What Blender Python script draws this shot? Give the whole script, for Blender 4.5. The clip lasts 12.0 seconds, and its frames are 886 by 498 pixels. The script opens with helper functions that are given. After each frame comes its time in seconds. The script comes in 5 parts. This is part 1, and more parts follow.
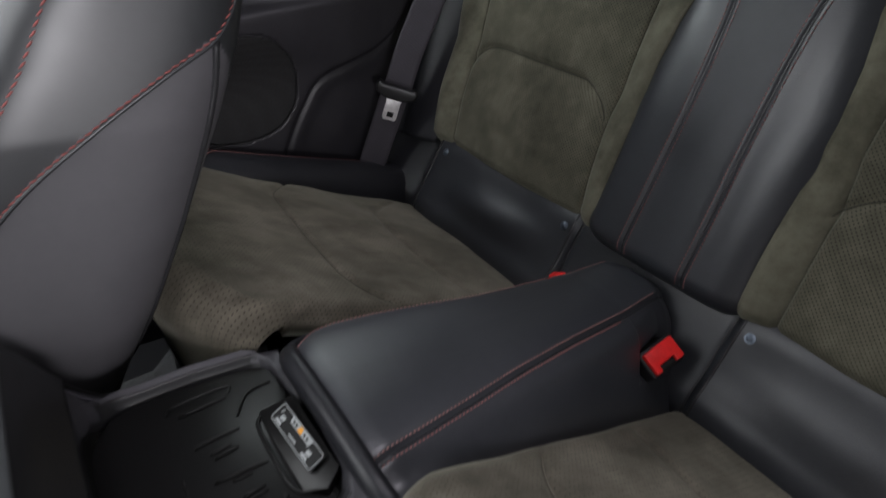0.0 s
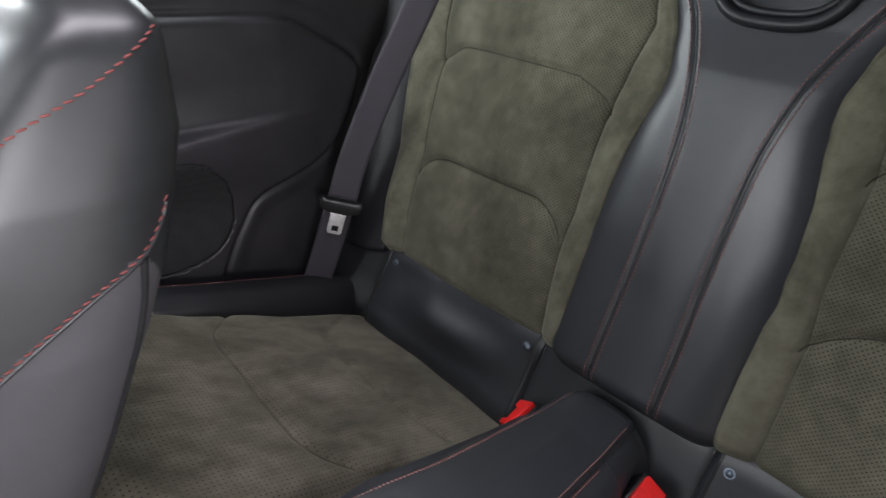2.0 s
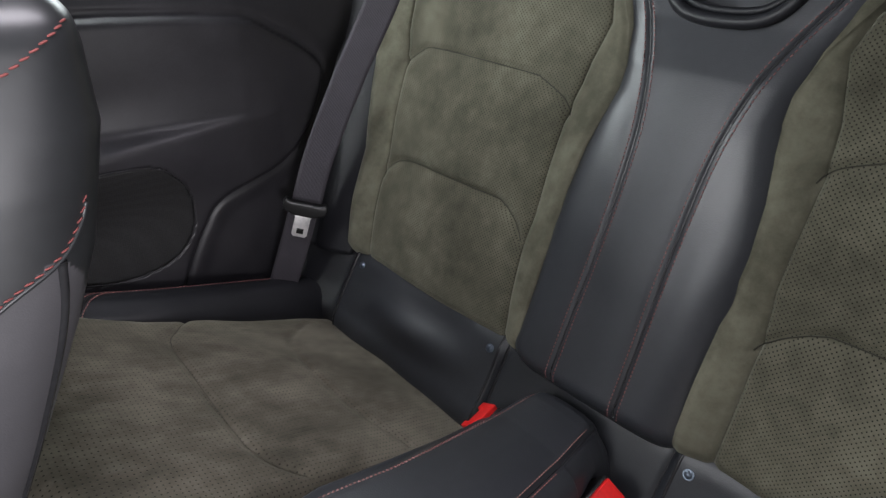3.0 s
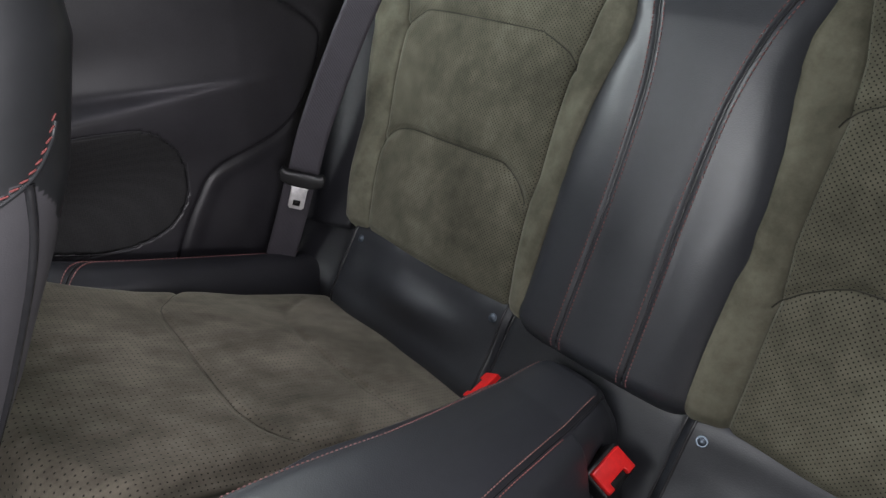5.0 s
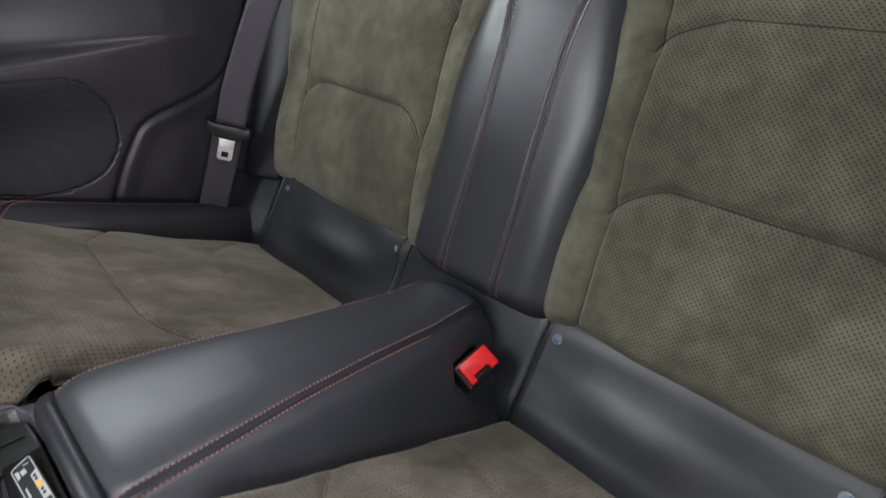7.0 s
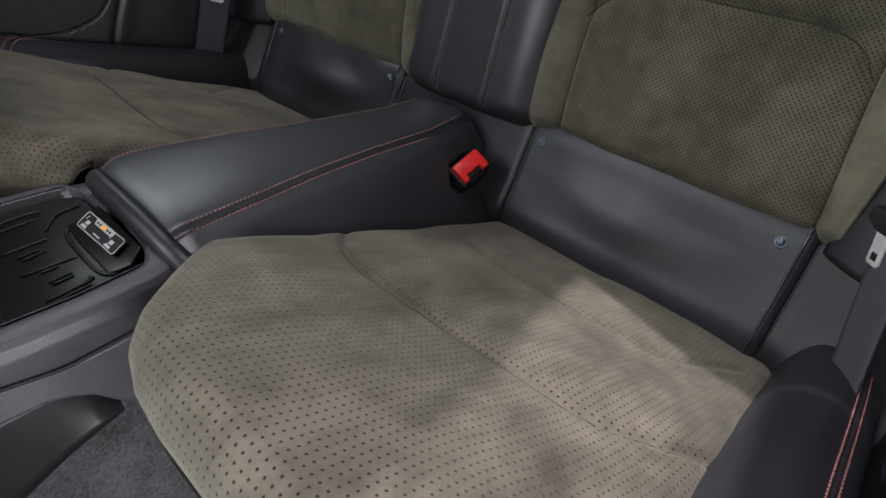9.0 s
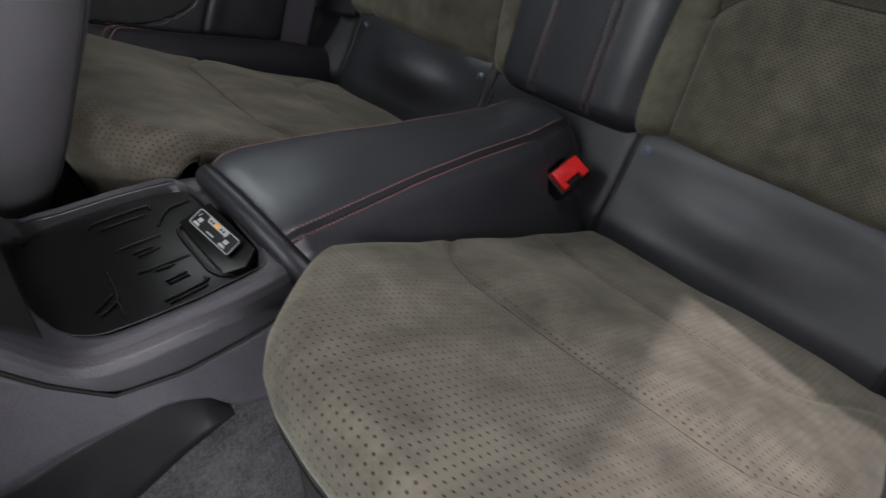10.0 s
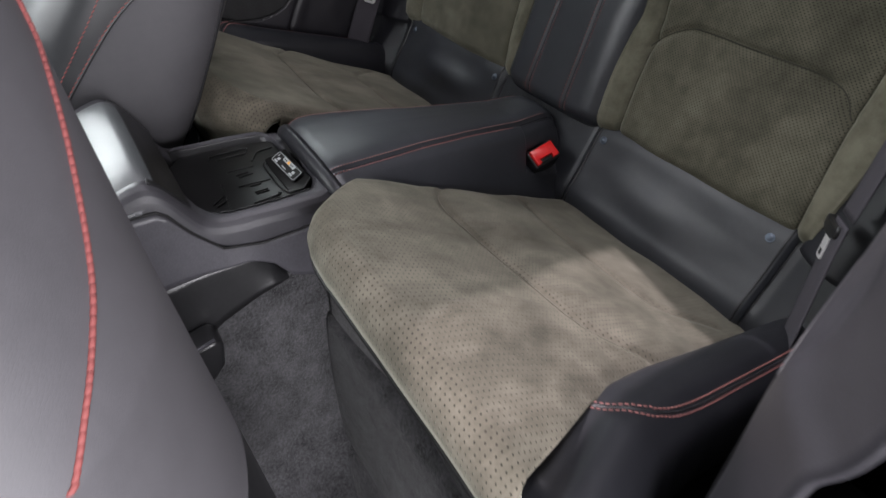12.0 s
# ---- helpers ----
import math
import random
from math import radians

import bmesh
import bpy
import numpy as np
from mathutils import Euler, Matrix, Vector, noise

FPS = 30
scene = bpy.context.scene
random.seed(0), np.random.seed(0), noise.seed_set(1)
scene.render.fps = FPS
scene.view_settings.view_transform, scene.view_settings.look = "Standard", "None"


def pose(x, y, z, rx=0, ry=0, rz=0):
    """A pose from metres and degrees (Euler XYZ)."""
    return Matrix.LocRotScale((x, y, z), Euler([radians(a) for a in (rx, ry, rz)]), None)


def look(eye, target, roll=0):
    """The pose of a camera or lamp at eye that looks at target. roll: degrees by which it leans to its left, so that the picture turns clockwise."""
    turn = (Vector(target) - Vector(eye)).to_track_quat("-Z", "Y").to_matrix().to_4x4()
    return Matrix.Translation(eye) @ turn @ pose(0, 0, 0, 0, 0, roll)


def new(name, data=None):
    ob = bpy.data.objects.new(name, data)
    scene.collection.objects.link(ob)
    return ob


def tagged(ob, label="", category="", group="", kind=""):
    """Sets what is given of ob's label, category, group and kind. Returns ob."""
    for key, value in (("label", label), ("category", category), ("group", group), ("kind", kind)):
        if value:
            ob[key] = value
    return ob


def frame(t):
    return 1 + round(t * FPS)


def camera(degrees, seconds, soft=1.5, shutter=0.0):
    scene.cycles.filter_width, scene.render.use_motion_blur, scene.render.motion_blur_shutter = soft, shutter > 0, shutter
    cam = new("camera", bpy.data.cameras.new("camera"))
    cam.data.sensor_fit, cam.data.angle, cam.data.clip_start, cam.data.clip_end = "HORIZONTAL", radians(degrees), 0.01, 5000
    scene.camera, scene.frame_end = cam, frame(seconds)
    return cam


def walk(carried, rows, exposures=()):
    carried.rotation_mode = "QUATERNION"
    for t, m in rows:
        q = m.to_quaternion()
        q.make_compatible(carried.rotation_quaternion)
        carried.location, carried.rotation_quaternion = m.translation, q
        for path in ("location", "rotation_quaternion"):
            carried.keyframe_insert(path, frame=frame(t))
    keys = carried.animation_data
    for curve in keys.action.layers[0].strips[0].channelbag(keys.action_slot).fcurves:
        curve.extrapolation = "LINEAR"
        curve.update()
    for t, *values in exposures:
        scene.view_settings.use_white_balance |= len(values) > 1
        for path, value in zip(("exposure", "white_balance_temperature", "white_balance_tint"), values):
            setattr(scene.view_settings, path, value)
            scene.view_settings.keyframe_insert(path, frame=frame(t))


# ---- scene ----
from mathutils.bvhtree import BVHTree

cam = camera(74.7, 12.0, 1.4, 0.35)
PATH = [
    (0, (0.321, -0.586, 0.815), (-1.005, 0.473, -0.243), 5.3),
    (0.5, (0.234, -0.542, 0.838), (-1.092, 0.584, -0.148), 4.8),
    (1, (0.155, -0.557, 0.832), (-1.145, 0.638, -0.106), 4.6),
    (1.5, (0.175, -0.569, 0.84), (-1.11, 0.659, -0.078), 4.6),
    (2, (0.236, -0.547, 0.894), (-1.031, 0.702, -0.019), 4.4),
    (2.5, (0.252, -0.514, 0.892), (-1.0, 0.756, -0.014), 4.5),
    (4.5, (0.27, -0.517, 0.871), (-0.973, 0.768, -0.026), 4.3),
    (5, (0.256, -0.507, 0.837), (-0.997, 0.767, -0.062), 4.2),
    (5.5, (0.273, -0.49, 0.847), (-0.979, 0.783, -0.054), 4.4),
    (6, (0.292, -0.477, 0.852), (-0.962, 0.793, -0.05), 4.2),
    (6.5, (0.344, -0.459, 0.836), (-0.898, 0.821, -0.068), 4.1),
    (7, (0.416, -0.49, 0.799), (-0.811, 0.807, -0.103), 4.2),
    (7.5, (0.463, -0.504, 0.775), (-0.735, 0.781, -0.18), 4.0),
    (7.7, (0.481, -0.513, 0.764), (-0.691, 0.762, -0.236), 4.0),
    (9.3, (0.498, -0.591, 0.738), (-0.562, 0.604, -0.465), 3.6),
    (9.5, (0.489, -0.599, 0.74), (-0.579, 0.586, -0.467), 3.5),
    (10, (0.433, -0.604, 0.735), (-0.714, 0.493, -0.482), 3.6),
    (10.5, (0.39, -0.598, 0.737), (-0.857, 0.374, -0.488), 3.4),
    (11, (0.457, -0.616, 0.803), (-0.816, 0.317, -0.426), 3.5),
    (11.5, (0.575, -0.654, 0.846), (-0.679, 0.289, -0.394), 4.1),
    (12, (0.672, -0.693, 0.843), (-0.585, 0.239, -0.402), 4.5),
]
EXPOSURES = [(0, 0.24), (0.5, 0.4), (1.0, 0.68), (1.5, 0.78), (2.0, 0.78), (2.5, 0.88), (4.5, 0.92), (5.5, 0.86), (6.5, 0.96), (7.5, 1.3), (9.5, 0.36), (10.5, 0.4), (11.0, 0.46), (12, 0.56)]
walk(cam, [(t, look(eye, target, roll)) for t, eye, target, roll in PATH], EXPOSURES)

# ---- world and light ----
world = bpy.data.worlds.new("hall")
world.use_nodes = True
scene.world = world
wt = world.node_tree
bg = wt.nodes["Background"]
up = wt.nodes.new("ShaderNodeSeparateXYZ")
wt.links.new(wt.nodes.new("ShaderNodeTexCoord").outputs["Generated"], up.inputs[0])
hall = wt.nodes.new("ShaderNodeValToRGB")
hall.color_ramp.elements[0].position, hall.color_ramp.elements[0].color = 0.0, (0.26, 0.28, 0.31, 1)
hall.color_ramp.elements[1].position, hall.color_ramp.elements[1].color = 0.9, (0.96, 0.99, 1.0, 1)
wt.links.new(up.outputs["Z"], hall.inputs["Fac"])
wt.links.new(hall.outputs["Color"], bg.inputs["Color"])
bg.inputs["Strength"].default_value = 0.19


def area_lamp(name, eye, target, sx, sy, watts, colour):
    data = bpy.data.lights.new(name, "AREA")
    data.shape, data.size, data.size_y, data.energy, data.color = "RECTANGLE", sx, sy, watts, colour
    ob = new(name, data)
    ob.matrix_world = look(eye, target)
    return tagged(ob, "soft area lamp added for hall light entering the cabin", "light", kind="structure")


sun = bpy.data.lights.new("hall_lamp", "SUN")
sun.energy, sun.angle, sun.color = 3.1, radians(1.0), (1.0, 0.91, 0.98)
sun_ob = new("hall_lamp", sun)
sun_ob.matrix_world = look((-0.71, 0.0, 1.0), (0, 0, 0))
tagged(sun_ob, "strong ceiling lamp of the hall outside the car", "light", kind="structure")
# overhead fill added above the cut roof to brighten cushions and cover
area_lamp("overhead_fill_light", (0.24, -0.30, 2.40), (0.30, -0.34, 0.4), 1.0, 0.6, 24, (0.955, 0.905, 1.0))
area_lamp("windscreen_light", (-0.04, -1.30, 1.07), (-0.02, -0.30, 0.50), 1.3, 0.42, 9, (0.95, 0.97, 1.0))
area_lamp("side_window_light", (-0.69, -0.99, 0.99), (0.1, -0.78, 0.60), 0.56, 0.22, 7.5, (0.92, 0.98, 1.0))
area_lamp("quarter_window_light", (-0.685, -0.20, 0.99), (0.0, -0.10, 0.50), 0.5, 0.18, 2.3, (0.90, 0.98, 1.0))
area_lamp("door_light", (1.35, -0.68, 0.62), (-0.30, -0.58, 0.52), 0.8, 0.5, 18, (0.97, 0.95, 1.0))


# ---- materials ----
def nodes_of(name):
    m = bpy.data.materials.new(name)
    m.use_nodes = True
    nt = m.node_tree
    return m, nt, nt.nodes, nt.links, nt.nodes["Principled BSDF"]


def math_node(nt, op, a, b=None, c=None):
    n = nt.nodes.new("ShaderNodeMath")
    n.operation = op
    for i, v in enumerate((a, b, c)):
        if v is None:
            continue
        if isinstance(v, (int, float)):
            n.inputs[i].default_value = v
        else:
            nt.links.new(v, n.inputs[i])
    return n.outputs[0]


def noise_node(nt, vec, scale, detail=4.0, rough=0.55):
    n = nt.nodes.new("ShaderNodeTexNoise")
    n.inputs["Scale"].default_value = scale
    n.inputs["Detail"].default_value = detail
    n.inputs["Roughness"].default_value = rough
    if vec is not None:
        nt.links.new(vec, n.inputs["Vector"])
    return n.outputs["Fac"]


def ramp(nt, fac, stops):
    n = nt.nodes.new("ShaderNodeValToRGB")
    while len(n.color_ramp.elements) < len(stops):
        n.color_ramp.elements.new(0.5)
    for e, (p, c) in zip(n.color_ramp.elements, stops):
        e.position, e.color = p, (*c, 1)
    nt.links.new(fac, n.inputs["Fac"])
    return n.outputs["Color"]


def world_place(nt):
    return nt.nodes.new("ShaderNodeNewGeometry").outputs["Position"]


def bump_to(nt, bsdf, height, strength, distance):
    b = nt.nodes.new("ShaderNodeBump")
    b.inputs["Strength"].default_value, b.inputs["Distance"].default_value = strength, distance
    nt.links.new(height, b.inputs["Height"])
    nt.links.new(b.outputs["Normal"], bsdf.inputs["Normal"])


def leather(name, dark, light, rough, grain=260.0, spec=0.5, bump=0.25, wrinkle=0.5):
    m, nt, ns, ln, b = nodes_of(name)
    p = world_place(nt)
    big = noise_node(nt, p, 9.0, 3.0)
    fine = noise_node(nt, p, 120.0, 3.0)
    v = ns.new("ShaderNodeTexVoronoi")
    v.feature = "DISTANCE_TO_EDGE"
    v.inputs["Scale"].default_value = grain
    ln.new(p, v.inputs["Vector"])
    cell = math_node(nt, "MINIMUM", math_node(nt, "MULTIPLY", v.outputs["Distance"], 5.0), 1.0)
    mix = math_node(nt, "ADD", math_node(nt, "MULTIPLY", big, 0.7), math_node(nt, "MULTIPLY", fine, 0.3))
    ln.new(ramp(nt, mix, ((0.3, dark), (0.7, light))), b.inputs["Base Color"])
    r = math_node(nt, "ADD", math_node(nt, "MULTIPLY", big, 0.16), rough - 0.08)
    ln.new(math_node(nt, "ADD", r, math_node(nt, "MULTIPLY", fine, 0.06)), b.inputs["Roughness"])
    b.inputs["Specular IOR Level"].default_value = spec
    soft = noise_node(nt, p, 28.0, 2.0)
    h = math_node(nt, "ADD", math_node(nt, "MULTIPLY", cell, 0.5), math_node(nt, "MULTIPLY", soft, wrinkle * 4.0))
    bump_to(nt, b, h, bump, 0.0006)
    return m


def suede(name, dark, mid, light, holes=0.0, pitch=(0.0066, 0.0066), spread=0.09, staggered=True):
    """Microsuede with a blotched nap; holes: radius of the punched dots, in metres of the UV map."""
    m, nt, ns, ln, b = nodes_of(name)
    p = world_place(nt)
    uv = ns.new("ShaderNodeUVMap").outputs["UV"]
    warp = ns.new("ShaderNodeMapping")
    warp.inputs["Scale"].default_value = (1.0, 0.55, 1.0)
    ln.new(p, warp.inputs["Vector"])
    blot = noise_node(nt, warp.outputs["Vector"], 11.0, 5.0, 0.62)
    brush = noise_node(nt, warp.outputs["Vector"], 40.0, 3.0, 0.6)
    fuzz = noise_node(nt, p, 420.0, 4.0, 0.75)
    broad = noise_node(nt, p, 5.0, 2.0)
    f = math_node(nt, "ADD", math_node(nt, "MULTIPLY", blot, 0.46), math_node(nt, "MULTIPLY", brush, 0.26))
    f = math_node(nt, "ADD", f, math_node(nt, "MULTIPLY", fuzz, 0.10))
    f = math_node(nt, "ADD", f, math_node(nt, "MULTIPLY", broad, 0.20))
    col = ramp(nt, f, ((0.5 - spread, dark), (0.5, mid), (0.5 + spread, light)))
    height = math_node(nt, "ADD", math_node(nt, "MULTIPLY", fuzz, 0.35), math_node(nt, "MULTIPLY", blot, 0.3))
    if holes:
        sep = ns.new("ShaderNodeSeparateXYZ")
        ln.new(uv, sep.inputs[0])

        def lattice(shift):
            px = math_node(nt, "ADD", math_node(nt, "DIVIDE", sep.outputs["X"], pitch[0]), shift)
            py = math_node(nt, "ADD", math_node(nt, "DIVIDE", sep.outputs["Y"], pitch[1]), shift)
            dx = math_node(nt, "MULTIPLY", math_node(nt, "SUBTRACT", math_node(nt, "FRACT", px), 0.5), pitch[0])
            dy = math_node(nt, "MULTIPLY", math_node(nt, "SUBTRACT", math_node(nt, "FRACT", py), 0.5), pitch[1])
            return math_node(nt, "SQRT", math_node(nt, "ADD", math_node(nt, "MULTIPLY", dx, dx), math_node(nt, "MULTIPLY", dy, dy)))

        d = math_node(nt, "MINIMUM", lattice(0.0), lattice(0.5)) if staggered else lattice(0.0)
        rr = holes
        inside = ns.new("ShaderNodeMapRange")
        inside.inputs["From Min"].default_value, inside.inputs["From Max"].default_value = rr * 0.75, rr * 1.15
        ln.new(d, inside.inputs["Value"])
        hole = inside.outputs["Result"]
        mx = ns.new("ShaderNodeMix")
        mx.data_type = "RGBA"
        ln.new(hole, mx.inputs["Factor"])
        mx.inputs["A"].default_value = (0.016, 0.015, 0.012, 1)
        ln.new(col, mx.inputs["B"])
        col = mx.outputs["Result"]
        height = math_node(nt, "ADD", height, math_node(nt, "MULTIPLY", hole, 1.2))
    ln.new(col, b.inputs["Base Color"])
    b.inputs["Roughness"].default_value = 0.95
    b.inputs["Specular IOR Level"].default_value = 0.12
    b.inputs["Sheen Weight"].default_value = 0.28
    b.inputs["Sheen Roughness"].default_value = 0.45
    b.inputs["Sheen Tint"].default_value = (0.85, 0.85, 0.7, 1)
    bump_to(nt, b, height, 0.5, 0.0006)
    return m


def plastic(name, base, rough, grain=700.0, bump=0.3, spec=0.5, dust=0.25):
    m, nt, ns, ln, b = nodes_of(name)
    p = world_place(nt)
    g = noise_node(nt, p, grain, 2.0)
    s = noise_node(nt, p, 14.0, 5.0, 0.65)
    lo = tuple(c * (1 - dust) for c in base)
    hi = tuple(c * (1 + dust) for c in base)
    ln.new(ramp(nt, math_node(nt, "ADD", math_node(nt, "MULTIPLY", g, 0.4), math_node(nt, "MULTIPLY", s, 0.6)), ((0.35, lo), (0.65, hi))), b.inputs["Base Color"])
    ln.new(math_node(nt, "ADD", math_node(nt, "MULTIPLY", s, 0.14), rough - 0.07), b.inputs["Roughness"])
    b.inputs["Specular IOR Level"].default_value = spec
    bump_to(nt, b, g, bump, 0.0004)
    return m


def carpet_mat(name, lo, hi):
    m, nt, ns, ln, b = nodes_of(name)
    p = world_place(nt)
    a = noise_node(nt, p, 300.0, 4.0, 0.75)
    c = noise_node(nt, p, 30.0, 4.0, 0.65)
    ln.new(ramp(nt, math_node(nt, "ADD", math_node(nt, "MULTIPLY", a, 0.6), math_node(nt, "MULTIPLY", c, 0.4)), ((0.36, lo), (0.62, hi))), b.inputs["Base Color"])
    b.inputs["Roughness"].default_value = 1.0
    b.inputs["Specular IOR Level"].default_value = 0.05
    b.inputs["Sheen Weight"].default_value = 0.2
    bump_to(nt, b, math_node(nt, "ADD", a, math_node(nt, "MULTIPLY", c, 0.6)), 1.0, 0.003)
    return m


def webbing_mat(name, base):
    m, nt, ns, ln, b = nodes_of(name)
    uv = ns.new("ShaderNodeUVMap").outputs["UV"]
    w = ns.new("ShaderNodeTexWave")
    w.inputs["Scale"].default_value = 150.0
    w.inputs["Distortion"].default_value = 0.4
    ln.new(uv, w.inputs["Vector"])
    big = noise_node(nt, uv, 30.0, 3.0)
    lo, hi = tuple(c * 0.75 for c in base), tuple(c * 1.25 for c in base)
    ln.new(ramp(nt, math_node(nt, "ADD", math_node(nt, "MULTIPLY", w.outputs["Fac"], 0.5), math_node(nt, "MULTIPLY", big, 0.5)), ((0.25, lo), (0.75, hi))), b.inputs["Base Color"])
    b.inputs["Roughness"].default_value = 0.75
    bump_to(nt, b, w.outputs["Fac"], 0.5, 0.0005)
    return m


def mesh_grille_mat(name):
    m, nt, ns, ln, b = nodes_of(name)
    v = ns.new("ShaderNodeTexVoronoi")
    v.inputs["Scale"].default_value = 360.0
    v.inputs["Randomness"].default_value = 0.35
    ln.new(world_place(nt), v.inputs["Vector"])
    ln.new(ramp(nt, v.outputs["Distance"], ((0.15, (0.004, 0.004, 0.004)), (0.7, (0.017, 0.0165, 0.018)))), b.inputs["Base Color"])
    b.inputs["Roughness"].default_value = 0.6
    bump_to(nt, b, v.outputs["Distance"], 0.25, 0.0004)
    return m


def plain(name, base, rough, metal=0.0, spec=0.5):
    m, nt, ns, ln, b = nodes_of(name)
    n = noise_node(nt, world_place(nt), 160.0, 3.0)
    ln.new(ramp(nt, n, ((0.3, tuple(c * 0.88 for c in base)), (0.7, tuple(min(1, c * 1.08) for c in base)))), b.inputs["Base Color"])
    b.inputs["Roughness"].default_value, b.inputs["Metallic"].default_value = rough, metal
    b.inputs["Specular IOR Level"].default_value = spec
    return m


LEATHER = leather("black_leather", (0.012, 0.0125, 0.0150), (0.019, 0.0195, 0.0235), 0.40, 380.0, 0.42, 0.16, 0.18)
LEATHER_GREY = leather("grey_black_leather", (0.017, 0.0182, 0.0218), (0.027, 0.0288, 0.0340), 0.37, 380.0, 0.55, 0.15, 0.15)
LEATHER_MID = leather("mid_grey_leather", (0.027, 0.0285, 0.0335), (0.039, 0.041, 0.0475), 0.33, 380.0, 0.6, 0.15, 0.15)
# glossy black leather, base colour raised to carry part of the window reflection
LEATHER_GLOSS = leather("glossy_leather_with_sheen", (0.050, 0.054, 0.057), (0.068, 0.073, 0.076), 0.37, 420.0, 0.9, 0.35, 0.1)
LEATHER_SEAT = leather("front_seat_leather", (0.020, 0.0210, 0.0228), (0.030, 0.0315, 0.0340), 0.35, 650.0, 0.60, 0.035, 0.08)
SIDE_VINYL = leather("side_panel_vinyl", (0.071, 0.0683, 0.0742), (0.090, 0.0865, 0.094), 0.58, 500.0, 0.5, 0.15, 0.15)
SUEDE_HOLES = suede("perforated_olive_suede", (0.050, 0.0475, 0.0345), (0.096, 0.0910, 0.0670), (0.156, 0.148, 0.110), 0.00074, (0.0053, 0.0053), 0.15)
SUEDE_SEAT = suede("perforated_olive_suede_seat", (0.051, 0.0450, 0.0345), (0.099, 0.0880, 0.0685), (0.162, 0.1445, 0.1145), 0.00090, (0.0060, 0.0056), 0.105, False)
SUEDE_PLAIN = suede("plain_olive_suede", (0.072, 0.0685, 0.050), (0.114, 0.108, 0.080), (0.158, 0.150, 0.112))
PLASTIC = plastic("grained_black_plastic", (0.026, 0.025, 0.028), 0.5)
PLASTIC_GREY = plastic("grained_dark_grey_plastic", (0.064, 0.062, 0.071), 0.42, 520.0, 0.45)
CONSOLE_SKIN = plastic("grained_console_skin", (0.041, 0.0398, 0.0455), 0.42, 900.0, 0.8)
PLASTIC_SMOOTH = plastic("smooth_black_plastic", (0.014, 0.014, 0.015), 0.32, 200.0, 0.08)
RUBBER = plastic("black_rubber_mat", (0.004, 0.004, 0.004), 0.36, 300.0, 0.03, 0.30, 0.1)
PANEL = plastic("soft_black_trim", (0.027, 0.0257, 0.0300), 0.42, 900.0, 0.22)
GRILLE = mesh_grille_mat("speaker_mesh")
CARPET = carpet_mat("charcoal_carpet", (0.014, 0.014, 0.015), (0.095, 0.094, 0.099))
WEBBING = webbing_mat("charcoal_webbing", (0.055, 0.050, 0.060))
RED_THREAD = plain("red_thread", (0.24, 0.062, 0.058), 0.75)
COVER_THREAD = plain("brick_red_thread", (0.30, 0.125, 0.115), 0.8)
PALE_THREAD = plain("dusty_red_thread", (0.28, 0.145, 0.135), 0.8)
DARK_THREAD = plain("dark_red_thread", (0.20, 0.080, 0.076), 0.8)
PIPING = plain("black_piping", (0.026, 0.026, 0.028), 0.26)
RED = plain("red_buckle_plastic", (0.80, 0.022, 0.022), 0.3)
STEEL = plain("brushed_steel", (0.82, 0.80, 0.80), 0.38, 0.45)
SNAP = plain("dark_metal_snap", (0.10, 0.12, 0.15), 0.30, 0.75)
LABEL_GREY = plain("printed_grey", (0.36, 0.38, 0.38), 0.6, 0.0, 0.2)
LABEL_BLACK = plain("printed_black", (0.010, 0.010, 0.010), 0.55, 0.0, 0.25)
LABEL_ORANGE = plain("printed_orange", (0.75, 0.33, 0.03), 0.5)
HEADLINER = plastic("grey_headliner", (0.16, 0.16, 0.165), 0.9, 300.0, 0.4, 0.1)


# ---- mesh helpers ----
def part(name, bm, material, parent=None, label="", smooth=True):
    me = bpy.data.meshes.new(name)
    bm.normal_update()
    bm.to_mesh(me)
    bm.free()
    me.materials.append(material)
    if smooth:
        me.polygons.foreach_set("use_smooth", [True] * len(me.polygons))
    ob = new(name, me)
    if parent is not None:
        ob.parent = parent
    if label:
        ob["label"] = label
    return ob


def thing(name, place, label, category, group="", kind=""):
    ob = new(name)
    ob.location = place
    return tagged(ob, label, category, group, kind)


def sub(ob, parent):
    """Makes ob a piece of a part, which lies at the origin."""
    ob.parent = parent
    return ob


def under(ob, parent):
    """Makes ob a part of parent without moving it."""
    ob.parent = parent
    ob.matrix_parent_inverse = Matrix.Translation(parent.location).inverted()
    return ob


def grid_bm(P, UV=None, closed_u=False, flip=False):
    """A sheet from an array of places (nu, nv, 3), with its UV map in metres."""
    nu, nv = P.shape[:2]
    bm = bmesh.new()
    vs = [bm.verts.new(tuple(P[i, j])) for i in range(nu) for j in range(nv)]
    layer = bm.loops.layers.uv.new("UVMap") if UV is not None else None
    for i in range(nu if closed_u else nu - 1):
        for j in range(nv - 1):
            k = (i + 1) % nu
            ids = [(i, j), (k, j), (k, j + 1), (i, j + 1)]
            if flip:
                ids.reverse()
            f = bm.faces.new([vs[a * nv + b] for a, b in ids])
            if layer is not None:
                for loop, (a, b) in zip(f.loops, ids):
                    loop[layer].uv = tuple(UV[a, b])
    return bm


def normals_of(P):
    du, dv = np.gradient(P, axis=0), np.gradient(P, axis=1)
    n = np.cross(du, dv)
    return n / np.maximum(np.linalg.norm(n, axis=2, keepdims=True), 1e-9)


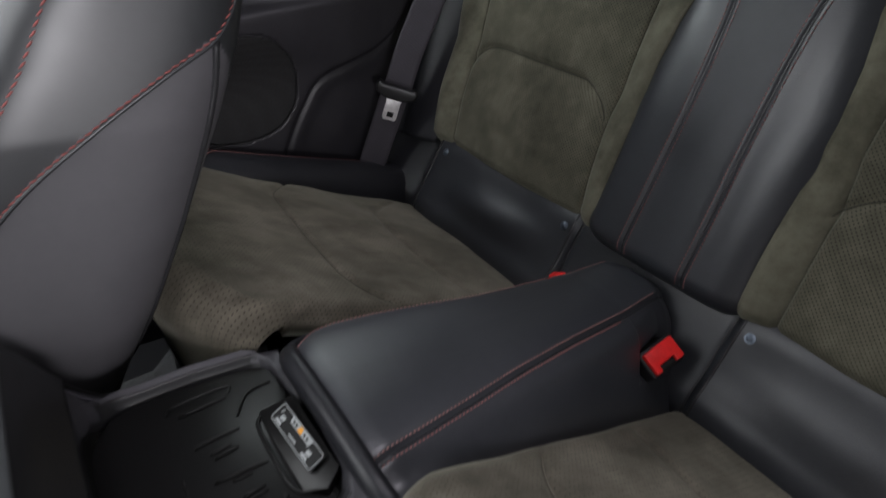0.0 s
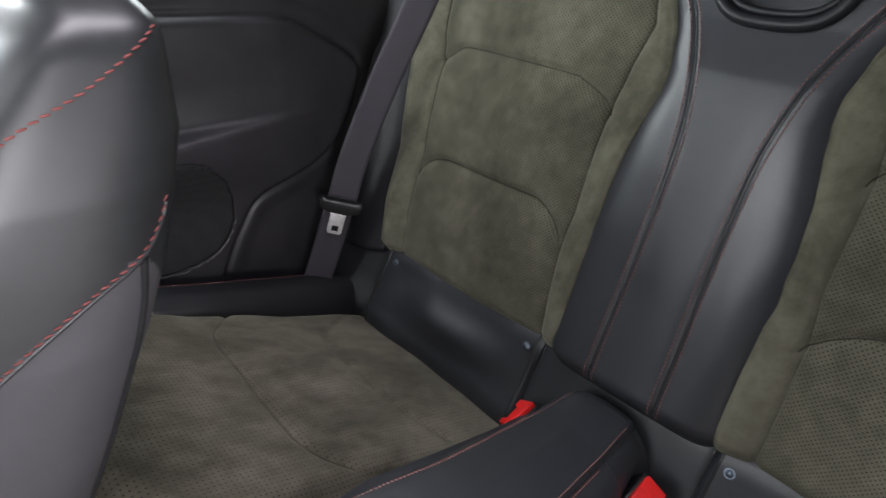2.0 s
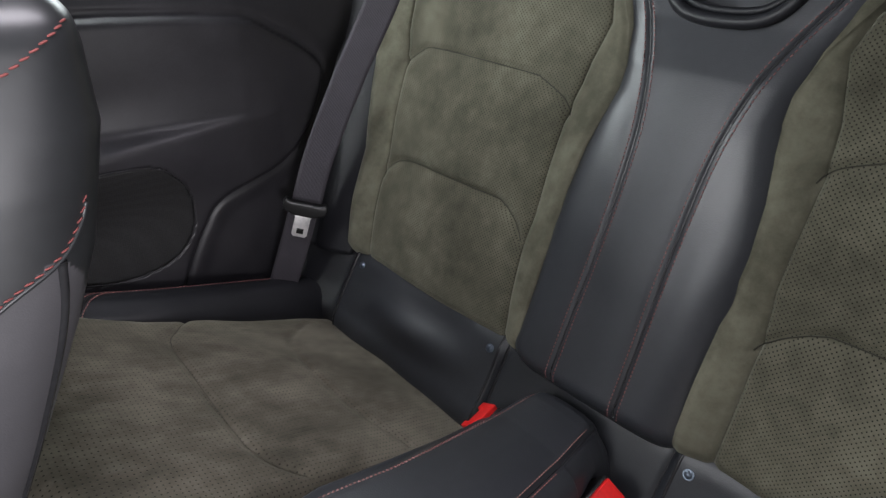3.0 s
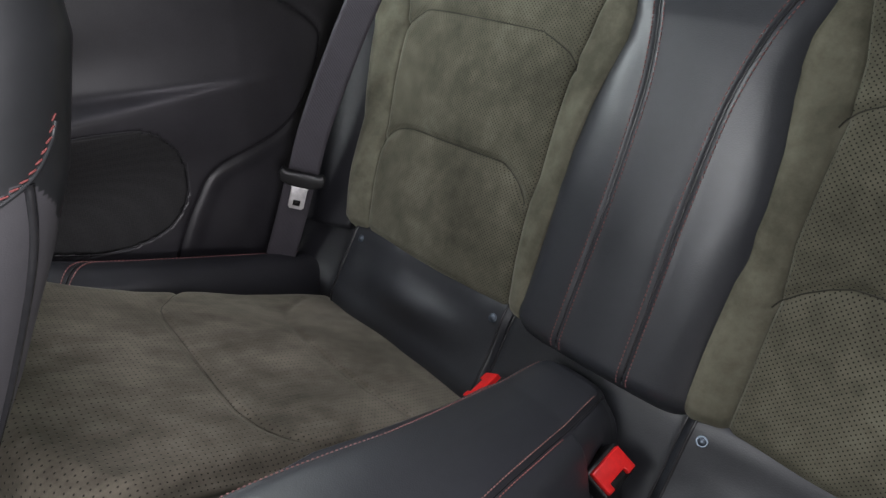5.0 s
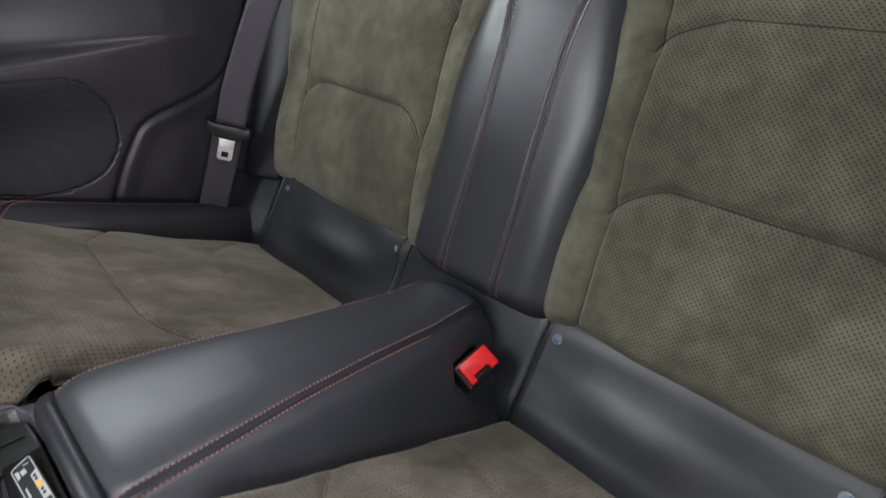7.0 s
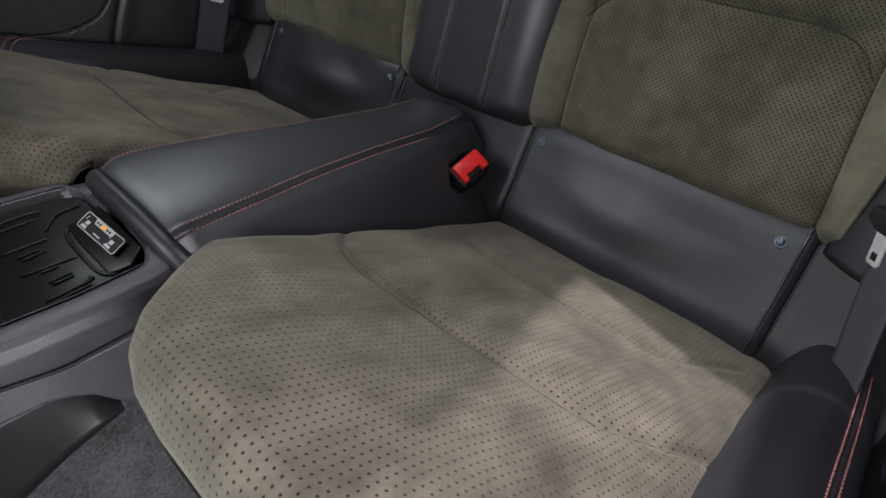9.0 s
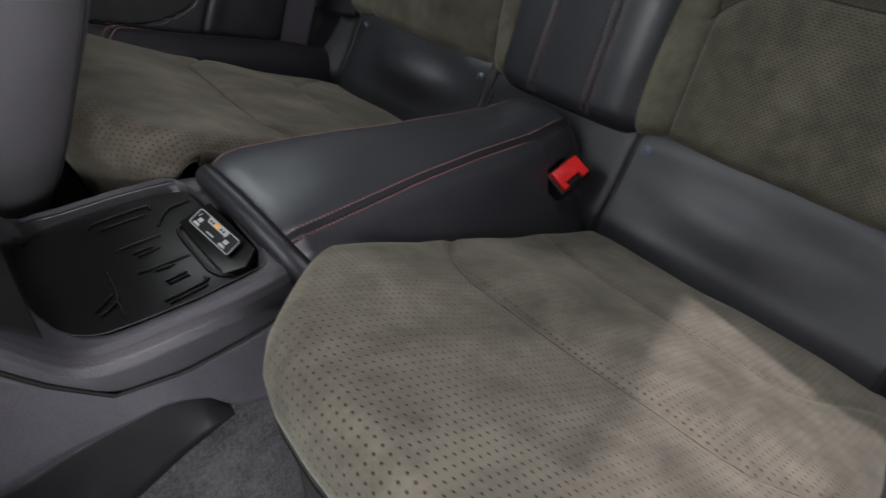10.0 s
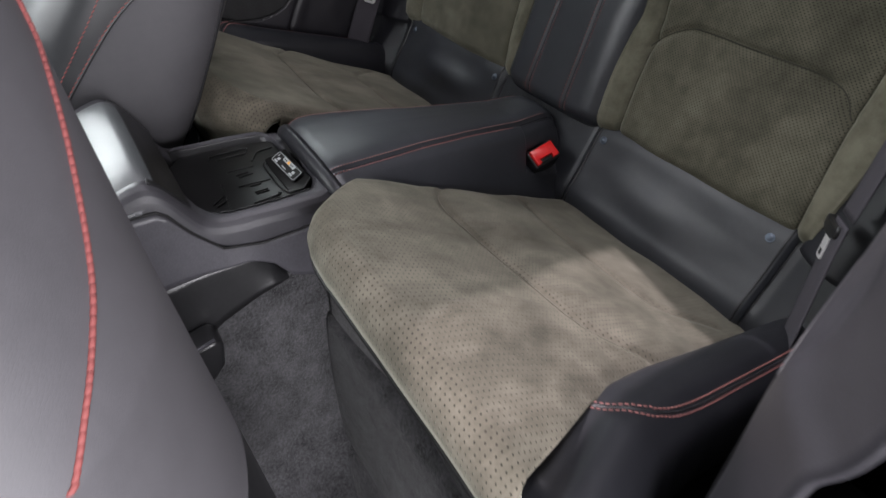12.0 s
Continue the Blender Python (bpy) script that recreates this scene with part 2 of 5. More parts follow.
def line_gap(U, V, line):
    """The distance of each (U, V) from a polyline."""
    best = np.full(U.shape, 9.0)
    for (a, b), (c, d) in zip(line, line[1:]):
        ex, ey = c - a, d - b
        t = np.clip(((U - a) * ex + (V - b) * ey) / max(ex * ex + ey * ey, 1e-12), 0, 1)
        best = np.minimum(best, np.hypot(U - a - t * ex, V - b - t * ey))
    return best


def smooth_line(pts, n=12):
    """A Catmull-Rom curve through the points."""
    p = [np.array(q, float) for q in pts]
    p = [2 * p[0] - p[1]] + p + [2 * p[-1] - p[-2]]
    out = []
    for i in range(1, len(p) - 2):
        for k in range(n):
            t = k / n
            out.append(0.5 * (2 * p[i] + (p[i + 1] - p[i - 1]) * t + (2 * p[i - 1] - 5 * p[i] + 4 * p[i + 1] - p[i + 2]) * t * t
                              + (3 * p[i] - p[i - 1] - 3 * p[i + 1] + p[i + 2]) * t ** 3))
    out.append(p[-2])
    return out


def walk_line(pts, step):
    """Points every step metres along a polyline."""
    p = [np.array(q, float) for q in pts]
    out, carry = [p[0]], 0.0
    for a, b in zip(p, p[1:]):
        d = np.linalg.norm(b - a)
        s = step - carry
        while s <= d:
            out.append(a + (b - a) * s / max(d, 1e-9))
            s += step
        carry = (carry + d) % step
    return out


def tube_bm(pts, radius, sides=8, flat=1.0, up=(0, 0, 1)):
    """A round cord along the points."""
    p = [np.array(q, float) for q in pts]
    rings = []
    for i, q in enumerate(p):
        t = p[min(i + 1, len(p) - 1)] - p[max(i - 1, 0)]
        t = t / max(np.linalg.norm(t), 1e-9)
        a = np.cross(t, up)
        if np.linalg.norm(a) < 1e-3:
            a = np.cross(t, (1, 0, 0))
        a = a / np.linalg.norm(a)
        b = np.cross(a, t)
        rings.append([q + radius * (math.cos(k) * a + flat * math.sin(k) * b) for k in np.linspace(0, 2 * math.pi, sides, endpoint=False)])
    bm = grid_bm(np.array(rings).transpose(1, 0, 2), closed_u=True)
    bm.verts.ensure_lookup_table()
    n = len(p)
    bm.faces.new([bm.verts[k * n] for k in range(sides)])
    bm.faces.new([bm.verts[k * n + n - 1] for k in reversed(range(sides))])
    return bm


def stitches_bm(pts, pitch, length, radius, lift=0.0, nrm=None, slant=0.0):
    """A row of short thread loops along the points."""
    path = walk_line(pts, pitch)
    V, F = [], []
    for i in range(len(path) - 1):
        a, b = path[i], path[i + 1]
        t = (b - a) / max(np.linalg.norm(b - a), 1e-9)
        nn = np.array(nrm if nrm is not None else (0, 0, 1), float)
        nn = nn - t * (nn @ t)
        nn /= np.linalg.norm(nn)
        s = np.cross(t, nn)
        if slant:
            t = t * math.cos(slant) + s * math.sin(slant)
            s = np.cross(t, nn)
        c = a + nn * lift
        base = len(V)
        for w, sc in ((-0.5, 0.45), (-0.3, 1.0), (0.3, 1.0), (0.5, 0.45)):
            for k in range(6):
                g = k * math.pi / 3
                V.append(tuple(c + t * length * w + radius * sc * (math.cos(g) * s + math.sin(g) * nn) - nn * (radius * 0.6 if sc < 1 else 0)))
        for r in range(3):
            for k in range(6):
                F.append((base + r * 6 + k, base + r * 6 + (k + 1) % 6, base + r * 6 + 6 + (k + 1) % 6, base + r * 6 + 6 + k))
        F.append(tuple(base + k for k in reversed(range(6))))
        F.append(tuple(base + 18 + k for k in range(6)))
    me = bpy.data.meshes.new("tmp")
    me.from_pydata(V, [], F)
    bm = bmesh.new()
    bm.from_mesh(me)
    bpy.data.meshes.remove(me)
    return bm


def box_bm(lo, hi, bevel=0.0, seg=2):
    bm = bmesh.new()
    bmesh.ops.create_cube(bm, size=1.0)
    for v in bm.verts:
        v.co = Vector([lo[i] + (v.co[i] + 0.5) * (hi[i] - lo[i]) for i in range(3)])
    if bevel:
        bmesh.ops.bevel(bm, geom=bm.edges[:], offset=bevel, segments=seg, affect="EDGES", profile=0.6)
    return bm


def slab_bm(outline, normal_axis, lo, hi, bevel=0.0, seg=2):
    """A plate: an outline in the two other axes, from lo to hi along the named axis."""
    bm = bmesh.new()

    def at(p, h):
        q = list(p)
        q.insert("xyz".index(normal_axis), h)
        return q

    a = [bm.verts.new(at(p, lo)) for p in outline]
    b = [bm.verts.new(at(p, hi)) for p in outline]
    bm.faces.new(a)
    bm.faces.new(list(reversed(b)))
    n = len(outline)
    for i in range(n):
        bm.faces.new([a[(i + 1) % n], a[i], b[i], b[(i + 1) % n]])
    bmesh.ops.recalc_face_normals(bm, faces=bm.faces[:])
    if bevel:
        sharp = [e for e in bm.edges if e.calc_face_angle(0) > 0.6]
        bmesh.ops.bevel(bm, geom=sharp, offset=bevel, segments=seg, affect="EDGES", profile=0.6)
    return bm


def move_bm(bm, m):
    bmesh.ops.transform(bm, matrix=m, verts=bm.verts[:])
    return bm


def solid(ob, depth, out=(0, 0, 1), offset=-1.0):
    """Gives a sheet its thickness, away from the side that it shows."""
    me = ob.data
    n = np.zeros(len(me.polygons) * 3)
    me.polygons.foreach_get("normal", n)
    if n.reshape(-1, 3).mean(axis=0) @ np.array(out, float) < 0:
        me.flip_normals()
    s = ob.modifiers.new("thickness", "SOLIDIFY")
    s.thickness, s.offset = depth, offset
    return ob


TREES = {}


def drape(ob_bm_P, pts, way, lift=0.0):
    """Lays points on a sheet along a direction, by its nearest hit."""
    key = id(ob_bm_P)
    if key not in TREES:
        TREES[key] = (BVHTree.FromPolygons(*sheet_polys(ob_bm_P)), ob_bm_P)
    tree = TREES[key][0]
    out = []
    w = Vector(way).normalized()
    for q in pts:
        hit = tree.ray_cast(Vector(q) - w * 1.5, w)
        if hit[0] is not None:
            out.append(np.array(hit[0]) - np.array(w) * lift)
    return out


def sheet_polys(P, closed=False):
    nu, nv = P.shape[:2]
    V = [tuple(q) for q in P.reshape(-1, 3)]
    F = [(i * nv + j, ((i + 1) % nu) * nv + j, ((i + 1) % nu) * nv + j + 1, i * nv + j + 1) for i in range(nu if closed else nu - 1) for j in range(nv - 1)]
    return V, F


def interp(x, table):
    return np.interp(x, [a for a, b in table], [b for a, b in table])


# ---- the cabin shell ----
def cushion_z(y):
    return 0.309 - 0.39 * (y + 0.046)


def back_y(z):
    return 0.008 + 0.295 * (z - 0.45)


def shell():
    fl = part("floor", box_bm((-0.78, -1.75, -0.06), (0.78, 0.65, 0.0)), PLASTIC)
    tagged(fl, "charcoal carpeted floor pan of the car cabin", "floor", kind="structure")
    # unseen roof, its slanting opening made up to shape the sun patch
    rf = part("ceiling", slab_bm([(-0.78, -0.95), (0.45, -0.95), (0.45, -0.66), (-0.012, -0.66), (-0.342, -0.075), (-0.13, -0.14), (0.60, -0.14), (0.60, 0.28), (-0.78, 0.28)], "z", 1.16, 1.19), HEADLINER)
    tagged(rf, "unseen grey roof sheet cut open to shape the sun patch", "ceiling", kind="structure")
    # unseen slab added across the opening to shade the right bolster
    rb = part("sun_blocker", slab_bm([(0.075, -0.62), (-0.07, -0.145), (0.09, -0.145), (0.23, -0.62)], "z", 1.16, 1.19), HEADLINER)
    tagged(rb, "unseen grey slab added to keep the sun off the bolster", "roof rail", kind="structure")
    fw = part("wall_front", slab_bm([(-1.70, 0.0), (-1.70, 0.80), (-1.35, 0.86), (-1.33, 0.80), (-1.40, 0.35), (-1.55, 0.0)], "x", -0.75, 0.75, 0.01), PANEL)
    tagged(fw, "dark dashboard wall closing the front of the cabin", "wall", kind="structure")
    bw = part("wall_rear", slab_bm([(0.18, 0.0), (0.18, 0.55), (0.32, 0.99), (0.62, 1.0), (0.62, 0.0)], "x", -0.75, 0.75), PANEL)
    tagged(bw, "dark parcel shelf and bulkhead behind the rear seats", "wall", kind="structure")
    lw = part("wall_left", slab_bm([(-1.70, 0.0), (-1.70, 0.80), (-0.66, 0.88), (-0.62, 1.17), (0.24, 1.17), (0.62, 1.0), (0.62, 0.0)], "x", -0.80, -0.70), PANEL)
    tagged(lw, "dark closed door and side wall of the cabin", "wall", kind="structure")
    rw = part("wall_right", slab_bm([(-0.46, 0.0), (-0.46, 0.88), (0.15, 0.93), (0.62, 1.0), (0.62, 0.0)], "x", 0.70, 0.80), PANEL)
    tagged(rw, "dark side wall of the cabin behind the open door", "wall", kind="structure")
    for s, nm in ((-1, "pillar_left"), (1, "pillar_right")):
        pl = part(nm, slab_bm([(0.16, 0.92), (0.40, 0.97), (0.24, 1.15), (0.02, 1.19)], "x", *sorted((s * 0.66, s * 0.58)), 0.01), PANEL)
        tagged(pl, "dark trim of the rear roof pillar", "pillar", kind="structure")


shell()


# ---- carpet: riser under the rear cushions, tunnel sides ----
def riser(s):
    us, vs = np.linspace(0.128, 0.60, 40), np.linspace(0, 1, 30)
    P, UV = np.zeros((40, 30, 3)), np.zeros((40, 30, 2))
    for i, u in enumerate(us):
        for j, v in enumerate(vs):
            z = 0.42 - 0.41 * v
            y = -0.482 + 0.035 * v + 0.006 * math.sin(u * 19 + v * 5) - 0.06 * max(0, v - 0.85) / 0.15
            P[i, j] = (s * u, y, z)
    ob = part("carpet_riser", grid_bm(P, None, flip=s > 0), CARPET)
    solid(ob, 0.012, (0, -1, 0))
    tagged(ob, "charcoal carpet on the step below the rear seat cushion", "carpet", kind="structure")


def tunnel_side(s):
    ys = np.linspace(-1.45, -0.43, 60)
    prof = smooth_line([(0.100, 0.385), (0.114, 0.355), (0.124, 0.28), (0.140, 0.16), (0.172, 0.05), (0.25, 0.012), (0.60, 0.010)], 6)
    P = np.zeros((len(ys), len(prof), 3))
    for i, y in enumerate(ys):
        for j, (x, z) in enumerate(prof):
            P[i, j] = (s * (x + 0.003 * math.sin(y * 23 + z * 9)), y, z)
    ob = part("carpet", grid_bm(P, None, flip=s < 0), CARPET)
    solid(ob, 0.008, (s, 0, 1))
    tagged(ob, "charcoal carpet over the floor tunnel and footwell", "carpet", kind="structure")


for side in (-1, 1):
    riser(side)
    tunnel_side(side)


# ---- rear seat cushions ----
SEAM_FRONT = smooth_line([(0.098, -0.262), (0.113, -0.288), (0.145, -0.317), (0.178, -0.330), (0.205, -0.332), (0.30, -0.328), (0.405, -0.322), (0.447, -0.300), (0.492, -0.268)], 6)
SEAM_REAR = smooth_line([(0.13, -0.150), (0.20, -0.170), (0.285, -0.178), (0.36, -0.170), (0.41, -0.150), (0.456, -0.095)], 6)


def rear_cushion(s):
    nu, nv = 130, 170
    P, UV = np.zeros((nu, nv, 3)), np.zeros((nu, nv, 2))
    us = np.linspace(0, 1, nu)
    # along the sitter: flat part, then the rolled front lip
    flat_n = 130
    for i, u in enumerate(us):
        xo = 0.100 + u * 0.392
        y_front = interp(xo, ((0.100, -0.425), (0.110, -0.440), (0.122, -0.453), (0.156, -0.487), (0.182, -0.512), (0.200, -0.524), (0.225, -0.532), (0.26, -0.536), (0.50, -0.538)) if s > 0 else ((0.100, -0.470), (0.125, -0.496), (0.156, -0.519), (0.19, -0.533), (0.225, -0.537), (0.50, -0.538)))
        r, skirt = (0.028, 0.014) if s > 0 else (0.040, 0.085)
        y0 = -0.020
        for j in range(nv):
            if j < flat_n:
                t = j / (flat_n - 1)
                y = y0 + (y_front + r - y0) * t
                z = cushion_z(y)
            else:
                t = (j - flat_n + 1) / (nv - flat_n)
                ang = min(t / 0.55, 1.0) * radians(104)
                down = max(0, t - 0.55) / 0.45 * skirt
                ys, zs = y_front + r, cushion_z(y_front + r)
                y = ys - r * math.sin(ang) + down * 0.24
                z = zs - r * (1 - math.cos(ang)) - down
            e_in, e_out = u * 0.392, (1 - u) * 0.392
            dome = 0.006 * math.sin(math.pi * min(1, max(0, u))) - 0.016 * math.exp(-(e_in / 0.012) ** 2) - 0.008 * math.exp(-(e_out / 0.012) ** 2)
            swell = 0.004 * math.sin(math.pi * np.clip((-y - 0.18) / 0.15, 0, 1)) + 0.005 * math.sin(math.pi * np.clip((-y - 0.33) / 0.21, 0, 1))
            x = xo + interp(-y, ((0.30, 0.0), (0.36, 0.004), (0.40, 0.012), (0.46, 0.034), (0.53, 0.056))) * u ** 2
            P[i, j] = (x, y, z + dome + swell)
    # the punched rows follow the cover's own length and width
    UV[1:, :, 0] = np.cumsum(np.linalg.norm(np.diff(P, axis=0), axis=2), axis=0)
    UV[:, 1:, 1] = np.cumsum(np.linalg.norm(np.diff(P, axis=1), axis=2), axis=1)
    N = normals_of(P)
    N *= np.sign(N[nu // 2, 40, 2])
    g = 0.0042 * np.exp(-(line_gap(P[:, :, 0], P[:, :, 1], SEAM_FRONT) / 0.0045) ** 2) * np.clip((P[:, :, 0] - 0.104) / 0.02, 0, 1)
    g += 0.0032 * np.exp(-(line_gap(P[:, :, 0], P[:, :, 1], SEAM_REAR) / 0.006) ** 2)
    P = P - N * g[:, :, None]
    for i in range(nu):
        for j in range(nv):
            P[i, j, 2] += 0.0022 * noise.noise((P[i, j, 0] * 16, P[i, j, 1] * 16, 3.0 * s)) + 0.0045 * noise.noise((P[i, j, 0] * 9, P[i, j, 1] * 7, 9.0 * s))
    P[:, :, 0] *= s
    root = thing("rear_cushion", (s * 0.3, -0.28, 0.2), "olive-brown perforated suede rear seat cushion beside the centre tunnel", "seat cushion", "rear seat cushions")
    pad = part("cushion_pad", grid_bm(P, UV, flip=s < 0), SUEDE_SEAT)
    solid(pad, 0.02)
    under(pad, root)
    # thin welt along the front seam, lighter on the right cushion than the left
    for nm, line in (("front_seam", SEAM_FRONT),):
        q = drape(P, [(s * a, b, 1.0) for a, b in line if 0.118 < a < 0.488], (0, 0, -1), 0.0002)
        sub(part(nm, tube_bm(q, 0.0005, 6), plain("seam_thread", (0.15, 0.135, 0.107) if s > 0 else (0.055, 0.050, 0.037), 0.9), None, "thin sewn seam"), pad)
    # black edging below the front lip
    lip = [tuple(P[i, nv - 2]) for i in range(0, nu, 3)]
    sub(part("edge_piping", tube_bm(lip, 0.003, 8), LABEL_BLACK, None, "black edging under the front lip"), pad)
    base = part("cushion_base", box_bm((min(s * 0.12, s * 0.50), -0.485, 0.02), (max(s * 0.12, s * 0.50), -0.06, 0.27), 0.02), CARPET)
    under(base, root)


for side in (-1, 1):
    rear_cushion(side)


# ---- leather side bolsters of the cushions ----
def side_bolster(s):
    ys = np.concatenate([np.linspace(-0.538, -0.40, 34), np.linspace(-0.39, 0.0, 50)])
    prof = 26
    P = np.zeros((len(ys), prof, 3))
    for i, y in enumerate(ys):
        top = 0.362 + 0.25 * (-0.05 - y) * 1.0 + 0.004
        top = min(top, 0.453) + 0.10 * max(0, -0.40 - y) - 0.17 * np.clip((-0.488 - y) / 0.05, 0, 1) ** 2
        low = min(cushion_z(max(y, -0.50)) - 0.035, top - 0.03)
        pts = smooth_line([(0.478 - 0.03 * np.clip((-0.38 - y) / 0.06, 0, 1), low), (0.484, (low + top) / 2 + 0.004), (0.500, top - 0.008), (0.523, top + 0.003), (0.547, top - 0.003), (0.566, top - 0.022), (0.575, top - 0.09)], 5)
        pts = [pts[int(round(k))] for k in np.linspace(0, len(pts) - 1, prof)]
        for j, (x, z) in enumerate(pts):
            x = x + interp(-y, ((0.30, 0.0), (0.36, 0.005), (0.40, 0.014), (0.46, 0.036), (0.53, 0.057)))
            P[i, j] = (s * x, y, z)
    root = thing("side_bolster", (s * 0.53, -0.25, 0.2), "black leather bolster with red double stitching beside the rear cushion", "seat bolster", "rear cushion bolsters")
    body = part("bolster_pad", grid_bm(P, None, flip=s > 0), LEATHER)
    solid(body, 0.012, (-0.2 * s, 0, 1))
    under(body, root)
    base = smooth_line([(0.500, -0.402), (0.520, -0.388), (0.540, -0.362), (0.548, -0.32), (0.548, -0.22), (0.547, -0.12), (0.545, -0.045)], 10)
    for off in (-0.004, 0.004):
        line = [(s * (x + off * 0.9), y - off * (0.8 if y < -0.36 else 0.0), 1.0) for x, y in base]
        q = drape(P, line, (0, 0, -1), 0.0006)
        if len(q) > 4:
            sub(part("stitching", stitches_bm(q, 0.0052, 0.0040, 0.0008), COVER_THREAD, None, "row of red stitches"), body)
    q = drape(P, [(s * x, y, 1.0) for x, y in base], (0, 0, -1), -0.0004)
    if len(q) > 4:
        sub(part("seam", tube_bm(q, 0.0016, 6), PIPING, None, "tight black seam"), body)


for side in (-1, 1):
    side_bolster(side)


# ---- leather rolls below the backrest, with snaps ----
ROLL = smooth_line([(0.060, 0.443), (0.042, 0.4500), (0.028, 0.4490), (0.015, 0.4410), (0.005, 0.4280), (-0.003, 0.411), (-0.0115, 0.392), (-0.0215, 0.371), (-0.033, 0.350), (-0.0425, 0.333), (-0.0465, 0.316), (-0.0455, 0.300), (-0.042, 0.265)], 6)


def roll_sheet(x0, x1, n, shrink0, shrink1, inset=0.0, seed=0.0, dent=0.0012, bulge=0.0, rise=0.0):
    P = np.zeros((n, len(ROLL), 3))
    for i, x in enumerate(np.linspace(x0, x1, n)):
        e0, e1 = abs(x - x0), abs(x1 - x)
        edge = shrink0 * math.exp(-(e0 / 0.0045) ** 2) + shrink1 * math.exp(-(e1 / 0.0045) ** 2) + inset
        for j, (y, z) in enumerate(ROLL):
            nrm = np.array((0.0, -0.87, 0.42))
            w = dent * noise.noise((x * 14, z * 20, seed)) + 0.0022 * noise.noise((x * 7, z * 11, seed + 5))
            w += bulge * math.exp(-((x - 0.275) / 0.085) ** 2 - ((z - 0.378) / 0.026) ** 2)
            crown = rise * math.sin(math.pi * np.clip(e0 / (e0 + e1), 0, 1)) ** 0.7 * np.clip((z - 0.40) / 0.035, 0, 1)
            q = np.array((x, y, z + crown)) + nrm * (w - edge)
            P[i, j] = q
    return P


def backrest_roll(s):
    P = roll_sheet(0.1185, 0.4605, 150, 0.006, 0.006, 0.0, 2.0 * s, 0.0036 if s < 0 else 0.0018, 0.0165 if s < 0 else 0.006, 0.003 if s < 0 else 0.006)
    P[:, :, 0] *= s
    root = thing("backrest_roll", (s * 0.29, 0.0, 0.27), "black leather roll with round metal snaps below the rear backrest", "seat bolster", "rear backrest rolls")
    body = part("roll_cover", grid_bm(P, None, flip=s > 0), LEATHER_GREY)
    solid(body, 0.015, (0, -1, 0.5))
    under(body, root)
    for x in (0.126, 0.452):
        edge = [(s * (x + (0.002 if x < 0.3 else -0.002)), y, z) for y, z in ROLL[14:]]
        q = drape(P, edge, (0, 1, -0.15), 0.0002)
        q = [v for v in q if v[2] > 0.29]
        if len(q) > 3:
            sub(part("edge_welt", tube_bm(q, 0.0016, 8), PIPING, None, "black edge welt"), body)
    for x in (0.141, 0.431):
        hit = drape(P, [(s * x, -0.2, 0.4205)], (0, 1, 0))
        if not hit:
            continue
        bm = bmesh.new()
        prof = [(0.0, 0.0026), (0.0016, 0.0025), (0.0030, 0.0020), (0.0042, 0.0014), (0.0047, 0.0008), (0.0054, 0.0014), (0.0061, 0.0009), (0.0065, -0.002)]
        rings = np.array([[(r * math.cos(a), r * math.sin(a), h) for r, h in prof] for a in np.linspace(0, 2 * math.pi, 20, endpoint=False)])
        bm = grid_bm(rings, closed_u=True)
        bmesh.ops.remove_doubles(bm, verts=bm.verts[:], dist=1e-5)
        bmesh.ops.recalc_face_normals(bm, faces=bm.faces[:])
        turn = Vector((0, -0.85, 0.53)).to_track_quat("Z", "Y").to_matrix().to_4x4()
        move_bm(bm, Matrix.Translation(hit[0]) @ turn)
        under(part("snap", bm, SNAP, None, "round dark metal snap"), root)


for side in (-1, 1):
    backrest_roll(side)


def roll_middle():
    P = roll_sheet(-0.122, 0.122, 60, 0.004, 0.004, 0.005, 7.0, 0.0008)
    root = thing("seat_trim", (0, 0.0, 0.30), "smooth black leather cover between the two backrest rolls", "seat trim")
    ob = part("trim_cover", grid_bm(P, None, flip=True), LEATHER_GREY)
    solid(ob, 0.015, (0, -1, 0.5))
    under(ob, root)
    for x in (-0.118, 0.118):
        q = drape(P, [(x, y, z) for y, z in ROLL[14:]], (0, 1, -0.15), 0.0002)
        q = [v for v in q if v[2] > 0.30]
        sub(part("edge_welt", tube_bm(q, 0.0014, 8), PIPING, None, "black edge welt"), ob)
    for s in (-1, 1):
        Q = roll_sheet(0.455, 0.60, 34, 0.004, 0.0, 0.007, 3.0 * s, 0.0008)
        Q[:, :, 1] -= np.clip((Q[:, :, 0] - 0.47) / 0.1, 0, 1) * 0.05
        Q[:, :, 0] *= s
        end = thing("roll_end", (s * 0.53, -0.02, 0.30), "black leather end piece beside the backrest roll", "seat trim", "backrest roll ends")
        ob = part("end_cover", grid_bm(Q, None, flip=s > 0), LEATHER)
        solid(ob, 0.012, (0, -1, 0.5))
        under(ob, end)
        q = drape(Q, [(s * 0.461, y, z) for y, z in ROLL[14:]], (0, 1, -0.15), 0.0002)
        q = [v for v in q if v[2] > 0.30]
        if len(q) > 3:
            sub(part("edge_welt", tube_bm(q, 0.0014, 8), PIPING, None, "black edge welt"), ob)


roll_middle()


# ---- rear backrest: two suede panels, leather middle and wings ----
BACK_MID = 0.005


def div_edge(z):
    return interp(z, ((0.40, 0.114), (0.60, 0.113), (0.65, 0.114), (0.70, 0.109), (0.735, 0.101), (0.77, 0.091), (0.795, 0.092), (0.835, 0.104), (0.87, 0.125), (0.93, 0.16), (1.05, 0.22)))


